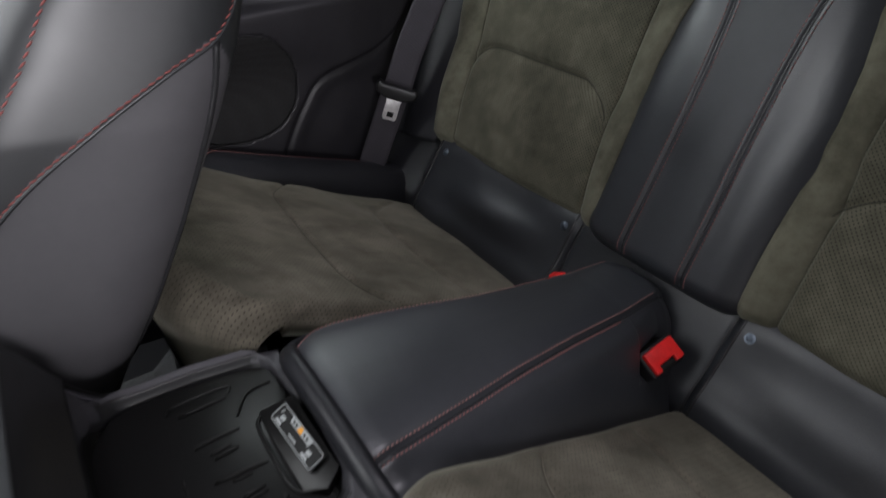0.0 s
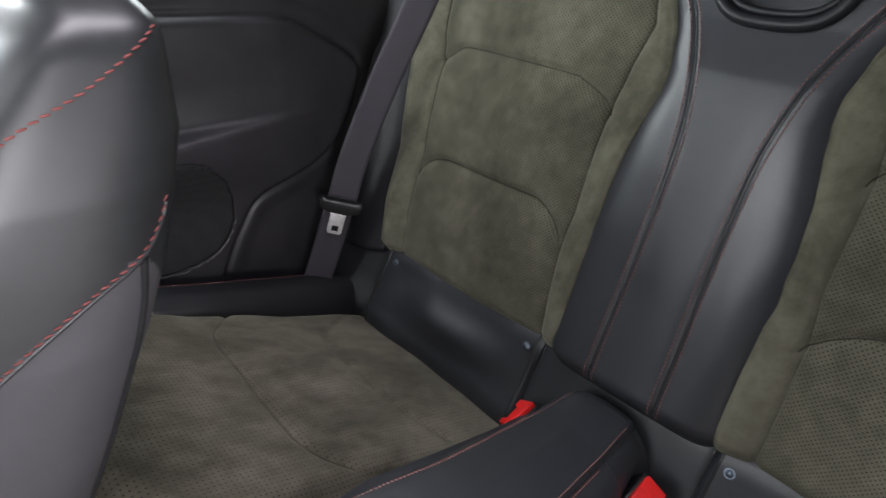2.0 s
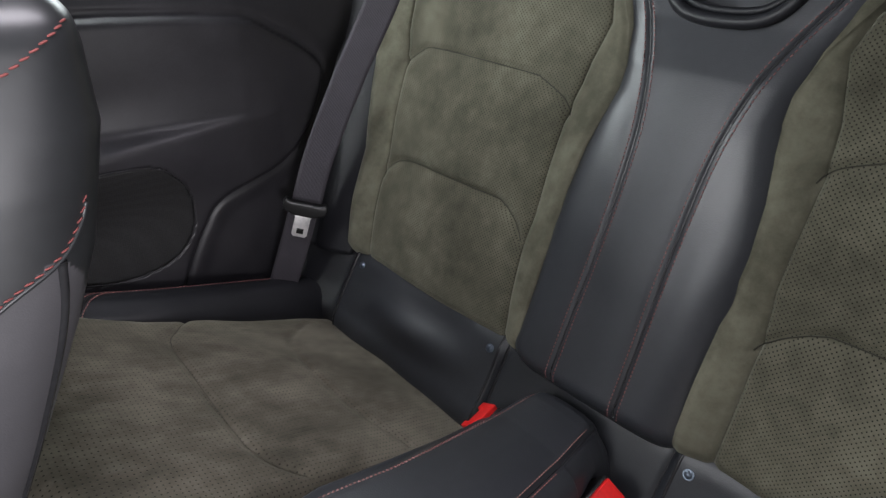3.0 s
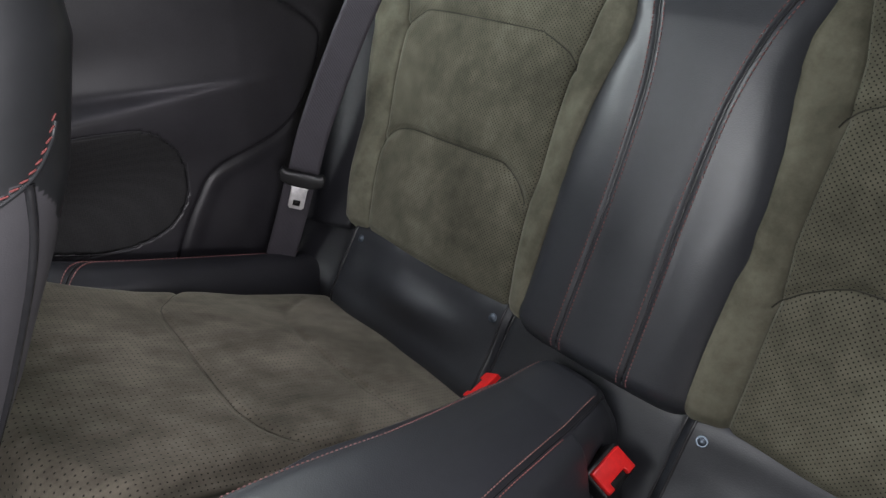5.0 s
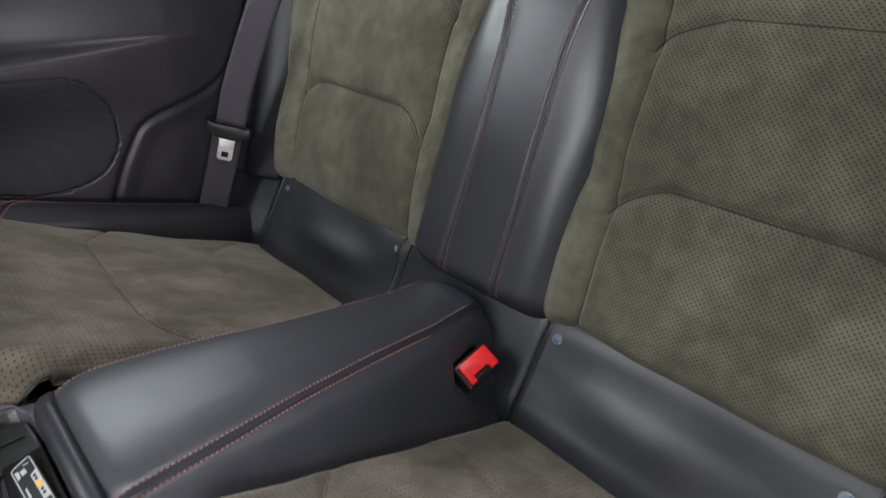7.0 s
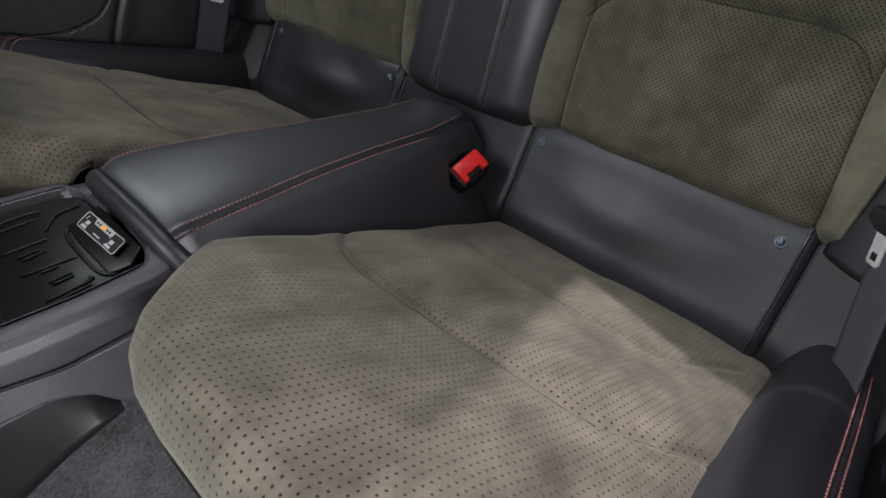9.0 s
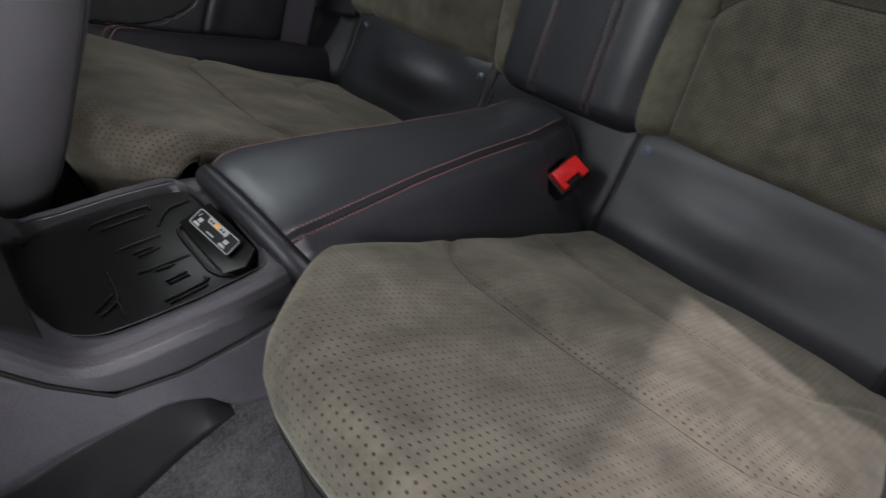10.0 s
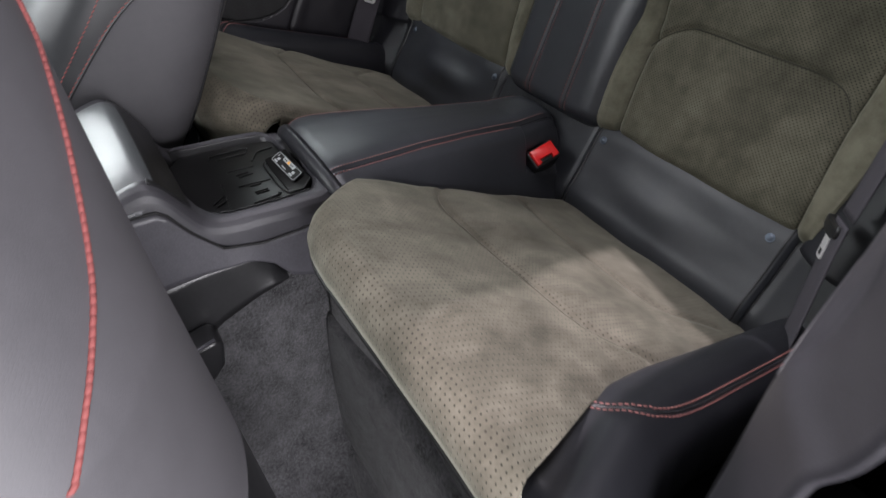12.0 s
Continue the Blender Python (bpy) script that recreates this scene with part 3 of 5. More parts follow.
def ins_in(z, s):
    if s > 0:
        return interp(z, ((0.40, 0.157), (0.50, 0.156), (0.575, 0.153), (0.625, 0.145), (0.725, 0.144), (0.781, 0.137), (0.837, 0.121), (0.87, 0.130), (0.93, 0.163), (1.05, 0.223)))
    return interp(z, ((0.40, 0.128), (0.468, 0.130), (0.57, 0.141), (0.66, 0.140), (0.73, 0.140), (0.79, 0.131), (0.835, 0.119), (0.87, 0.130), (0.93, 0.163), (1.05, 0.223)))


def ins_out(z, s):
    if s > 0:
        return interp(z, ((0.40, 0.452), (0.46, 0.450), (0.58, 0.438), (0.65, 0.437), (0.737, 0.445), (0.783, 0.457), (0.90, 0.463), (1.05, 0.46)))
    return interp(z, ((0.40, 0.422), (0.48, 0.425), (0.55, 0.432), (0.624, 0.435), (0.737, 0.443), (0.783, 0.457), (0.90, 0.463), (1.05, 0.46)))


def back_out(z):
    return interp(z, ((0.40, 0.468), (0.455, 0.470), (0.53, 0.477), (0.60, 0.482), (0.67, 0.491), (0.73, 0.503), (0.78, 0.520), (0.85, 0.53), (1.05, 0.53)))


LOW_SEAM = smooth_line([(0.148, 0.566), (0.153, 0.574), (0.168, 0.588), (0.193, 0.602), (0.215, 0.606), (0.30, 0.606), (0.37, 0.606), (0.402, 0.601), (0.420, 0.591), (0.435, 0.573)], 6)
TOP_SEAM = smooth_line([(0.138, 0.727), (0.142, 0.735), (0.155, 0.746), (0.193, 0.761), (0.21, 0.764), (0.30, 0.767), (0.395, 0.768), (0.42, 0.760), (0.445, 0.742)], 6)


def suede_back(s, root):
    zs = np.linspace(0.425, 1.02, 190)
    n1, n2, n3 = 18, 96, 18
    nu = n1 + n2 + n3 + 1
    P, UV = np.zeros((nu, len(zs), 3)), np.zeros((nu, len(zs), 2))
    for j, z in enumerate(zs):
        a, b = div_edge(z) + BACK_MID * s - 0.006, back_out(z) + 0.004
        zi, zo = ins_in(z, s), ins_out(z, s)
        xs = np.concatenate([np.linspace(a, zi, n1 + 1)[:-1], np.linspace(zi, zo, n2 + 1)[:-1], np.linspace(zo, b, n3 + 1)])
        for i, x in enumerate(xs):
            y = back_y(z)
            k = min(1.0, max(0.0, (x - zi) / (zo - zi)))
            y -= 0.004 * math.sin(math.pi * k)
            y -= 0.007 * math.sin(math.pi * np.clip((z - 0.445) / 0.155, 0, 1)) + 0.006 * math.sin(math.pi * np.clip((z - 0.602) / 0.163, 0, 1)) + 0.006 * math.sin(math.pi * np.clip((z - 0.767) / 0.2, 0, 1))
            # the plain borders rise towards their outer edges
            y -= 0.011 * max(0.0, (zi - x) / (zi - a), (x - zo) / (b - zo)) ** 1.2
            y += 0.007 * math.exp(-((x - a) / 0.007) ** 2) + 0.006 * math.exp(-((b - x) / 0.008) ** 2)
            y += 0.02 * np.clip((0.452 - z) / 0.025, 0, 1) ** 2
            P[i, j] = (x, y, z)
            UV[i, j] = (x, z * 1.043)
    X, Z = P[:, :, 0], P[:, :, 2]
    g = 0.0052 * np.exp(-(line_gap(X, Z, LOW_SEAM) / 0.0055) ** 2) + 0.0052 * np.exp(-(line_gap(X, Z, TOP_SEAM) / 0.0055) ** 2)
    for fn in (ins_in, ins_out):
        line = [(float(fn(z, s)), z) for z in np.linspace(0.42, 1.02, 40)]
        g += 0.0036 * np.exp(-(line_gap(X, Z, line) / 0.0038) ** 2)
    P[:, :, 1] += g
    for i in range(nu):
        for j in range(len(zs)):
            P[i, j, 1] += 0.0018 * noise.noise((P[i, j, 0] * 15, P[i, j, 2] * 15, 4.0 * s))
    # the perforated middle and the plain borders
    Ps = np.where(np.arange(3) == 0, P * s, P)
    for c0, c1, name, mat, label in ((0, n1, "suede_border", SUEDE_PLAIN, "plain olive suede border"), (n1, n1 + n2, "backrest_insert", SUEDE_HOLES, "perforated olive suede insert"), (n1 + n2, nu - 1, "suede_border", SUEDE_PLAIN, "plain olive suede border")):
        ob = part(name, grid_bm(Ps[c0:c1 + 1], UV[c0:c1 + 1]), mat, None, label)
        solid(ob, 0.02, (0, -1, 0))
        under(ob, root)
        if name == "backrest_insert":
            insert = ob
    # dark cords paint the shade inside the seam grooves
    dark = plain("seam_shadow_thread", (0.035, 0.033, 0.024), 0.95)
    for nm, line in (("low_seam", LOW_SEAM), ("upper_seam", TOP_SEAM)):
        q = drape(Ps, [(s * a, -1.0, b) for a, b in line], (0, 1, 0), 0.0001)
        sub(part(nm, tube_bm(q, 0.0008, 6), dark, None, "sewn seam with groove shade painted as a dark cord"), insert)
    return Ps


def divider(root):
    zs = np.linspace(0.425, 1.02, 170)
    nu = 150
    P = np.zeros((nu, len(zs), 3))
    for j, z in enumerate(zs):
        w = div_edge(z) + 0.002
        for i, u in enumerate(np.linspace(-1, 1, nu)):
            x = u * w + BACK_MID
            y = back_y(z) - 0.022 * (1 - abs(u) ** 7) + 0.003
            y += 0.02 * np.clip((0.455 - z) / 0.03, 0, 1) ** 2
            if z > 0.80:
                y += 0.006 * np.clip((z - 0.80) / 0.05, 0, 1)
            P[i, j] = (x, y, z)
    st = {}
    for s in (-1, 1):
        st[s] = smooth_line([(s * 0.0435, 0.437), (s * 0.0425, 0.52), (s * 0.0405, 0.60), (s * 0.041, 0.69), (s * 0.045, 0.745), (s * 0.0565, 0.80), (s * 0.073, 0.84), (s * 0.090, 0.87), (s * 0.118, 0.92), (s * 0.15, 0.98)], 10)
    st = {s: [(x + BACK_MID, z) for x, z in line] for s, line in st.items()}
    g = 0.0
    for s in (-1, 1):
        g = g + 0.0026 * np.exp(-(line_gap(P[:, :, 0], P[:, :, 2], st[s]) / 0.0022) ** 2) - 0.0004 * np.exp(-((line_gap(P[:, :, 0], P[:, :, 2], st[s]) - 0.006) / 0.004) ** 2)
    # pocket under the headrest shelf
    rim = smooth_line([(-0.066, 0.914), (-0.062, 0.879), (-0.040, 0.857), (0.0, 0.8515), (0.040, 0.857), (0.062, 0.879), (0.066, 0.914)], 8)
    inside = (np.abs(P[:, :, 0] - BACK_MID) < interp(P[:, :, 2], ((0.8505, 0.0), (0.854, 0.028), (0.860, 0.043), (0.880, 0.061), (0.914, 0.064), (1.1, 0.064)))) & (P[:, :, 2] > 0.8505)
    P[:, :, 1] += g + 0.035 * inside
    for i in range(nu):
        for j in range(len(zs)):
            P[i, j, 1] += 0.0010 * noise.noise((P[i, j, 0] * 18, P[i, j, 2] * 12, 1.5))
    body = part("middle_panel", grid_bm(P, None, flip=True), LEATHER_MID, None, "smooth dark grey leather middle panel")
    solid(body, 0.015, (0, -1, 0))
    under(body, root)
    for s in (-1, 1):
        for off in (-0.0058, 0.0058):
            q = drape(P, [(x + off, -1.0, z) for x, z in st[s]], (0, 1, 0), 0.0004)
            sub(part("stitching", stitches_bm(q, 0.0050, 0.0035, 0.00075, nrm=(0, -1, 0.3)), DARK_THREAD, None, "row of red stitches"), body)
        q = drape(P, [(x, -1.0, z) for x, z in st[s]], (0, 1, 0), -0.0002)
        sub(part("seam_welt", tube_bm(q, 0.0014, 6), PIPING, None, "black welt in the seam"), body)
    q = [(x + BACK_MID, back_y(z) - 0.0175, z) for x, z in rim]
    under(part("pocket_rim", tube_bm(q, 0.0065, 10), LEATHER, None, "padded black rim of the headrest pocket"), root)
    q = [(x * 0.87 + BACK_MID, back_y(z) - 0.012, (z - 0.884) * 0.80 + 0.887) for x, z in rim]
    under(part("pocket_inner_rim", tube_bm(q, 0.004, 8), LEATHER, None, "inner fold of the pocket rim"), root)


def wing(s, root):
    zs = np.linspace(0.425, 1.02, 80)
    prof = 24
    P = np.zeros((prof, len(zs), 3))
    for j, z in enumerate(zs):
        a = back_out(z)
        for i, u in enumerate(np.linspace(0, 1, prof)):
            x = a - 0.003 + 0.085 * u
            y = back_y(z) - 0.016 * math.sin(math.pi * min(1, u * 1.3)) ** 0.7 - 0.05 * u ** 2 + 0.004
            P[i, j] = (s * x, y, z)
    ob = part("wing", grid_bm(P, None, flip=s > 0), LEATHER, None, "black leather outer wing")
    solid(ob, 0.012, (0, -1, 0))
    under(ob, root)


backrest = thing("rear_bench", (0, 0.08, 0.43), "olive suede rear backrest with black leather middle and red stitching", "bench seat")
for side in (-1, 1):
    suede_back(side, backrest)
    wing(side, backrest)
divider(backrest)


# ---- tunnel cover between the rear cushions ----
def tunnel_top(y):
    return interp(y, ((-0.46, 0.457), (-0.43, 0.461), (-0.30, 0.453), (-0.20, 0.443), (-0.10, 0.431), (-0.06, 0.4310), (-0.045, 0.4305), (-0.03, 0.4285), (-0.018, 0.4225), (-0.008, 0.410)))


def tunnel_half(y, s):
    if s > 0:
        return interp(y, ((-0.46, 0.090), (-0.435, 0.087), (-0.34, 0.075), (-0.27, 0.065), (-0.20, 0.057), (-0.13, 0.0505), (-0.10, 0.048), (-0.04, 0.0425), (-0.01, 0.038)))
    return interp(y, ((-0.46, 0.052), (-0.445, 0.055), (-0.435, 0.062), (-0.42, 0.070), (-0.40, 0.0725), (-0.36, 0.069), (-0.25, 0.0515), (-0.20, 0.048), (-0.10, 0.0455), (-0.04, 0.042), (-0.01, 0.038)))


def soft_step(x, width):
    return 0.5 + 0.5 * np.tanh(x / width)


def cover_half(y, s):
    """One side of the cover's section, from the middle down to the foot, with the buckle pocket pressed in."""
    w, t = tunnel_half(y, s), tunnel_top(y)
    back = float(np.clip((y + 0.20) / 0.15, 0, 1)) ** 1.5
    foot_x = float(interp(-y, ((0.0, 0.110), (0.36, 0.109), (0.40, 0.115), (0.42, 0.119), (0.44, 0.127), (0.455, 0.136))))
    if s < 0:
        foot_x = foot_x + (w + 0.018 - foot_x) * float(np.clip((-0.30 - y) / 0.10, 0, 1))
    foot_z = min(cushion_z(y) - 0.04, t - 0.03)
    half = [(0, t + 0.006), (w * 0.5, t + 0.005), (w * 0.86, t + 0.0015), (w, t - 0.004), (w + (foot_x - w) * (0.45 - 0.16 * back), t - 0.014 - 0.006 * back - (0.022 * (1 - back) if s < 0 else 0.0)),
            (w + (foot_x - w) * (0.80 - 0.22 * back), (t + foot_z) / 2 + 0.004 + 0.008 * back), (foot_x, foot_z + 0.02), (foot_x, foot_z - 0.01)]
    out = []
    for x, z in smooth_line(half, 14):
        edge = -0.098 - (0.426 - z) * 0.18
        ledge = 0.368 - (y + 0.108) * 0.30
        inside = soft_step(y - edge, 0.0009) * soft_step(z - ledge, 0.0012) * soft_step(x - w - 0.004, 0.003)
        roof = 0.389
        hole = soft_step(y - edge - 0.005, 0.0012) * soft_step(z - ledge - 0.001, 0.001) * soft_step(roof - z, 0.0025) * soft_step(-0.056 - y, 0.004)
        out.append((x - 0.0060 * inside - 0.022 * hole, z))
    return out


def tunnel_cover():
    ys = np.concatenate([np.linspace(-0.448, -0.14, 90)[:-1], np.linspace(-0.14, -0.05, 110)[:-1], np.linspace(-0.05, -0.008, 36)])
    rows = []
    for y in ys:
        end = 0.010 * max(0, 1 - (y + 0.452) / 0.010) ** 2
        full = [(-x, z) for x, z in reversed(cover_half(y, -1))] + cover_half(y, 1)[1:]
        rows.append([(x, y, z - end) for x, z in full])
    P = np.array(rows)
    seam = {}
    for s in (-1, 1):
        seam[s] = [(s * (tunnel_half(y, s) - 0.001), y) for y in np.linspace(-0.446, -0.022, 70)]
        d = line_gap(P[:, :, 0], P[:, :, 1], seam[s])
        P[:, :, 2] -= 0.0024 * np.exp(-(d / 0.0026) ** 2)
    root = thing("tunnel_cover", (0, -0.24, 0.25), "black leather cover with red double stitching over the centre tunnel", "armrest")
    # paler leather tone makes up for door light missing on the cover's sides
    body = part("cover_pad", grid_bm(P), LEATHER_MID)
    solid(body, 0.006)
    under(body, root)
    for s in (-1, 1):
        for off in (-0.0038, 0.0034):
            line = [(s * (x * s + off), y, 2.0) for x, y in seam[s]]
            q = drape(P, line, (0, 0, -1), 0.0005)
            q = [v for v in q if v[2] > 0.385 and v[1] < (-0.030 if off < 0 else -0.102)]
            sub(part("stitching", stitches_bm(q, 0.0044, 0.0028, 0.0007), PALE_THREAD if off < 0 else COVER_THREAD, None, "row of dusty red stitches"), body)
        q = drape(P, [(x, y, 2.0) for x, y in seam[s]], (0, 0, -1), -0.0008)
        sub(part("seam_welt", tube_bm(q, 0.0011, 6), PIPING, None, "black welt in the seam"), body)
    # bevelled front trim band of the cover
    xs = np.linspace(-0.066, 0.127, 50)
    band = np.zeros((50, 7, 3))
    for i, x in enumerate(xs):
        k = np.clip((abs(x - 0.0305) - 0.060) / 0.037, 0, 1)
        t = 0.4655 - 0.004 * (abs(x) / 0.09) ** 2 - 0.010 * k ** 2.2
        yy = -0.4475 + 0.006 * k ** 2
        for j, (dy, dz) in enumerate(((0.004, 0.0), (-0.002, 0.0012), (-0.007, -0.0005), (-0.0105, -0.004), (-0.012, -0.009), (-0.012, -0.014), (-0.008, -0.018))):
            band[i, j] = (x, yy + dy, t + dz)
    fb = part("front_trim", grid_bm(band), LEATHER, None, "bevelled black front edge")
    solid(fb, 0.004)
    under(fb, root)


tunnel_cover()


# ---- belt buckles ----
def belt_buckle(s):
    root = thing("belt_buckle", (s * 0.09, -0.078, 0.34), "red-buttoned black seat belt buckle in the tunnel pocket", "belt buckle", "rear belt buckles")
    # local frame: long axis runs up and outwards, the button faces the sitter
    a = Vector((0.081, -0.057, 0.403)) - Vector((0.080, -0.097, 0.391))
    wide = a.normalized()
    b = Vector((0.101, -0.092, 0.379)) - Vector((0.080, -0.097, 0.391))
    deep = (b - wide * b.dot(wide)).normalized()
    up = wide.cross(deep)
    if up.z < 0:
        up = -up
    centre = Vector((0.0915, -0.0755, 0.3925)) - (Vector((0.004, 0.0, 0.010)) if s < 0 else Vector())
    m = Matrix((wide, deep, up)).transposed().to_4x4()
    m.translation = centre
    if s < 0:
        m = Matrix.Diagonal((-1, 1, 1, 1)) @ m

    def put(name, bm, mat, label, holder=None):
        move_bm(bm, m)
        bmesh.ops.recalc_face_normals(bm, faces=bm.faces[:])
        ob = part(name, bm, mat, None, label)
        return sub(ob, holder) if holder else under(ob, root)

    body = put("buckle_body", box_bm((-0.025, -0.0165, -0.058), (0.025, 0.0165, -0.004), 0.004, 3), PLASTIC_SMOOTH, "black buckle body")
    out = [(-0.0215, -0.013), (0.0215, -0.013), (0.0215, 0.013), (0.010, 0.013), (0.010, 0.006), (-0.013, 0.006), (-0.013, 0.013), (-0.0215, 0.013)]
    put("release_button", slab_bm(out, "z", -0.012, 0.0022, 0.0016), RED, "red release button", body)
    put("slot", box_bm((-0.012, 0.0066, -0.012), (0.0092, 0.0128, -0.0015), 0.001), LABEL_BLACK, "black tongue slot", body)


for side in (-1, 1):
    belt_buckle(side)


# ---- centre console ----
def soft_table(y, table, reach=0.012):
    return float(np.mean([interp(y + d, table) for d in np.linspace(-reach, reach, 9)]))


SHELL_TOP = ((-1.35, 0.500), (-0.70, 0.502), (-0.685, 0.507), (-0.665, 0.516), (-0.645, 0.518), (-0.632, 0.500), (-0.615, 0.470), (-0.600, 0.456), (-0.57, 0.452), (-0.447, 0.452))
SHELL_WAVE = ((-1.35, 0.49), (-0.685, 0.489), (-0.645, 0.490), (-0.623, 0.456), (-0.592, 0.422), (-0.547, 0.414), (-0.486, 0.419), (-0.447, 0.421))


def shell_top(y):
    return soft_table(y, SHELL_TOP)


def shell_wave(y):
    return soft_table(y, SHELL_WAVE, 0.009)


def tray_half(y):
    return float(interp(y, ((-0.6140, 0.0), (-0.6139, 0.03), (-0.612, 0.055), (-0.605, 0.072), (-0.595, 0.083), (-0.58, 0.089), (-0.52, 0.091), (-0.475, 0.087), (-0.466, 0.080), (-0.460, 0.066), (-0.4575, 0.04), (-0.4572, 0.0))))


def dense(pts, n):
    out = []
    for a, b in zip(pts, pts[1:]):
        out += [(a[0] + (b[0] - a[0]) * k / n, a[1] + (b[1] - a[1]) * k / n) for k in range(n)]
    return out + [pts[-1]]


def console():
    root = thing("centre_console", (0, -0.8, 0.1), "dark grey grained plastic centre console with a black storage tray", "console")
    # upper shell: two halves lofted along the car, leaving the tray open
    ys = np.concatenate([np.linspace(-1.35, -0.70, 24), np.linspace(-0.69, -0.616, 26), np.linspace(-0.6135, -0.585, 24), np.linspace(-0.58, -0.475, 30), np.linspace(-0.472, -0.4575, 20), np.linspace(-0.455, -0.447, 5)])
    for s in (-1, 1):
        rows = []
        for y in ys:
            top = shell_top(y) - (0.018 * float(np.clip((y + 0.625) / 0.03, 0, 1)) if s < 0 else 0.0)
            w = interp(y, ((-1.35, 0.118), (-0.7, 0.120), (-0.50, 0.124), (-0.47, 0.122), (-0.447, 0.116)))
            if s < 0:
                w = w - 0.022 * np.clip((y + 0.66) / 0.05, 0, 1)
            wave = min(shell_wave(y), top - 0.014)
            e = tray_half(y)
            if e > 0:
                inner = [(e, top - 0.0155), (e + 0.003, top - 0.0115), (e + 0.007, top - 0.0062), (e + 0.012, top - 0.0022), (e + 0.017, top - 0.0004)]
            else:
                inner = [(0.0, top), (w * 0.3, top), (w * 0.5, top), (w * 0.65, top), (w * 0.78, top)]
            k = 1.0 if s > 0 else 0.45
            half = inner + [(max(inner[-1][0] + 0.001, w - 0.013 * k), top - 0.0012), (max(inner[-1][0] + 0.002, w - 0.0075 * k), top - 0.0045), (w - 0.0035 * k, top - 0.0095), (w - 0.0012, top - 0.017), (w - 0.0004, (top - 0.018 + wave) / 2), (w, wave)]
            rows.append([(s * x, y, z) for x, z in dense(half, 5)])
        body = part("console_shell", grid_bm(np.array(rows)), CONSOLE_SKIN)
        solid(body, 0.004)
        under(body, root)
    def top_at(x, y):
        return shell_top(y) - 0.018 * float(np.clip(-x / 0.06, 0, 1) * np.clip((y + 0.625) / 0.03, 0, 1))

    # black slope that runs from the armrest down to the tray
    Sg = np.zeros((26, 26, 3))
    for i, y in enumerate(np.linspace(-0.648, -0.6125, 26)):
        w = float(interp(y, ((-0.648, 0.109), (-0.63, 0.107), (-0.6125, 0.100))))
        for j, u in enumerate(np.linspace(-1, 1, 26)):
            Sg[i, j] = (u * w, y, shell_top(y) + 0.0016 - 0.0012 * abs(u) ** 6)
    sr = part("tray_surround", grid_bm(Sg), PLASTIC_SMOOTH, None, "black slope in front of the tray")
    solid(sr, 0.0012)
    under(sr, root)
    # black lip round the tray, and its well
    rimline = [(tray_half(y), y) for y in np.concatenate([np.linspace(-0.6133, -0.585, 24), np.linspace(-0.58, -0.475, 16), np.linspace(-0.472, -0.4577, 18)])]
    loop = rimline + [(-x, y) for x, y in reversed(rimline)]

    def ring(grow, drop, floor=None):
        return [(x * grow, -0.535 + (y + 0.535) * grow, floor if floor is not None else top_at(x, -0.535 + (y + 0.535) * grow) - drop) for x, y in loop]

    lip = part("tray_lip", grid_bm(np.array([ring(1.105, 0.0012), ring(1.08, 0.0030), ring(1.04, 0.0080), ring(1.0, 0.0150), ring(0.99, 0.0175)]).transpose(1, 0, 2), closed_u=True), PLASTIC_SMOOTH, None, "smooth black lip round the tray")
    solid(lip, 0.001)
    under(lip, root)
    rings = [ring(0.998, 0.0160), ring(0.985, 0.0185), ring(0.95, 0.0, 0.4265), ring(0.93, 0.0, 0.4250), ring(0.5, 0.0, 0.4245), ring(0.02, 0.0, 0.4245)]
    well = part("tray_well", grid_bm(np.array(rings).transpose(1, 0, 2), closed_u=True), RUBBER, None, "glossy black tray well")
    solid(well, 0.003)
    under(well, root)
    for s in (-1, 1):
        ln = [(s * float(interp(y, ((-1.35, 0.1185), (-0.7, 0.1205), (-0.50, 0.1245), (-0.447, 0.1165)))), y, float(interp(y, ((-1.35, 0.488), (-0.685, 0.487), (-0.645, 0.488), (-0.623, 0.454), (-0.592, 0.420), (-0.547, 0.412), (-0.486, 0.417), (-0.447, 0.419))))) for y in np.linspace(-1.3, -0.449, 90)]
        under(part("shell_joint", tube_bm(ln, 0.0016, 6), LABEL_BLACK, None, "dark joint below the console shell"), root)
        # side panel below the joint
        Q = np.zeros((90, 12, 3))
        for i, y in enumerate(np.linspace(-1.35, -0.447, 90)):
            zt = interp(y, ((-1.35, 0.489), (-0.685, 0.488), (-0.645, 0.489), (-0.623, 0.455), (-0.592, 0.421), (-0.547, 0.413), (-0.486, 0.418), (-0.447, 0.420))) - 0.003
            zb = interp(y, ((-1.35, 0.375), (-0.70, 0.385), (-0.62, 0.394), (-0.565, 0.393), (-0.54, 0.380), (-0.52, 0.352), (-0.447, 0.32)))
            for j, v in enumerate(np.linspace(0, 1, 12)):
                Q[i, j] = (s * (0.1215 + 0.004 * v), y, zt + (zb - zt) * v)
        pn = part("side_panel", grid_bm(Q, None, flip=s < 0), PLASTIC_GREY, None, "dark grey grained side panel")
        solid(pn, 0.006, (s, 0, 0))
        under(pn, root)
        R = np.zeros((40, 8, 3))
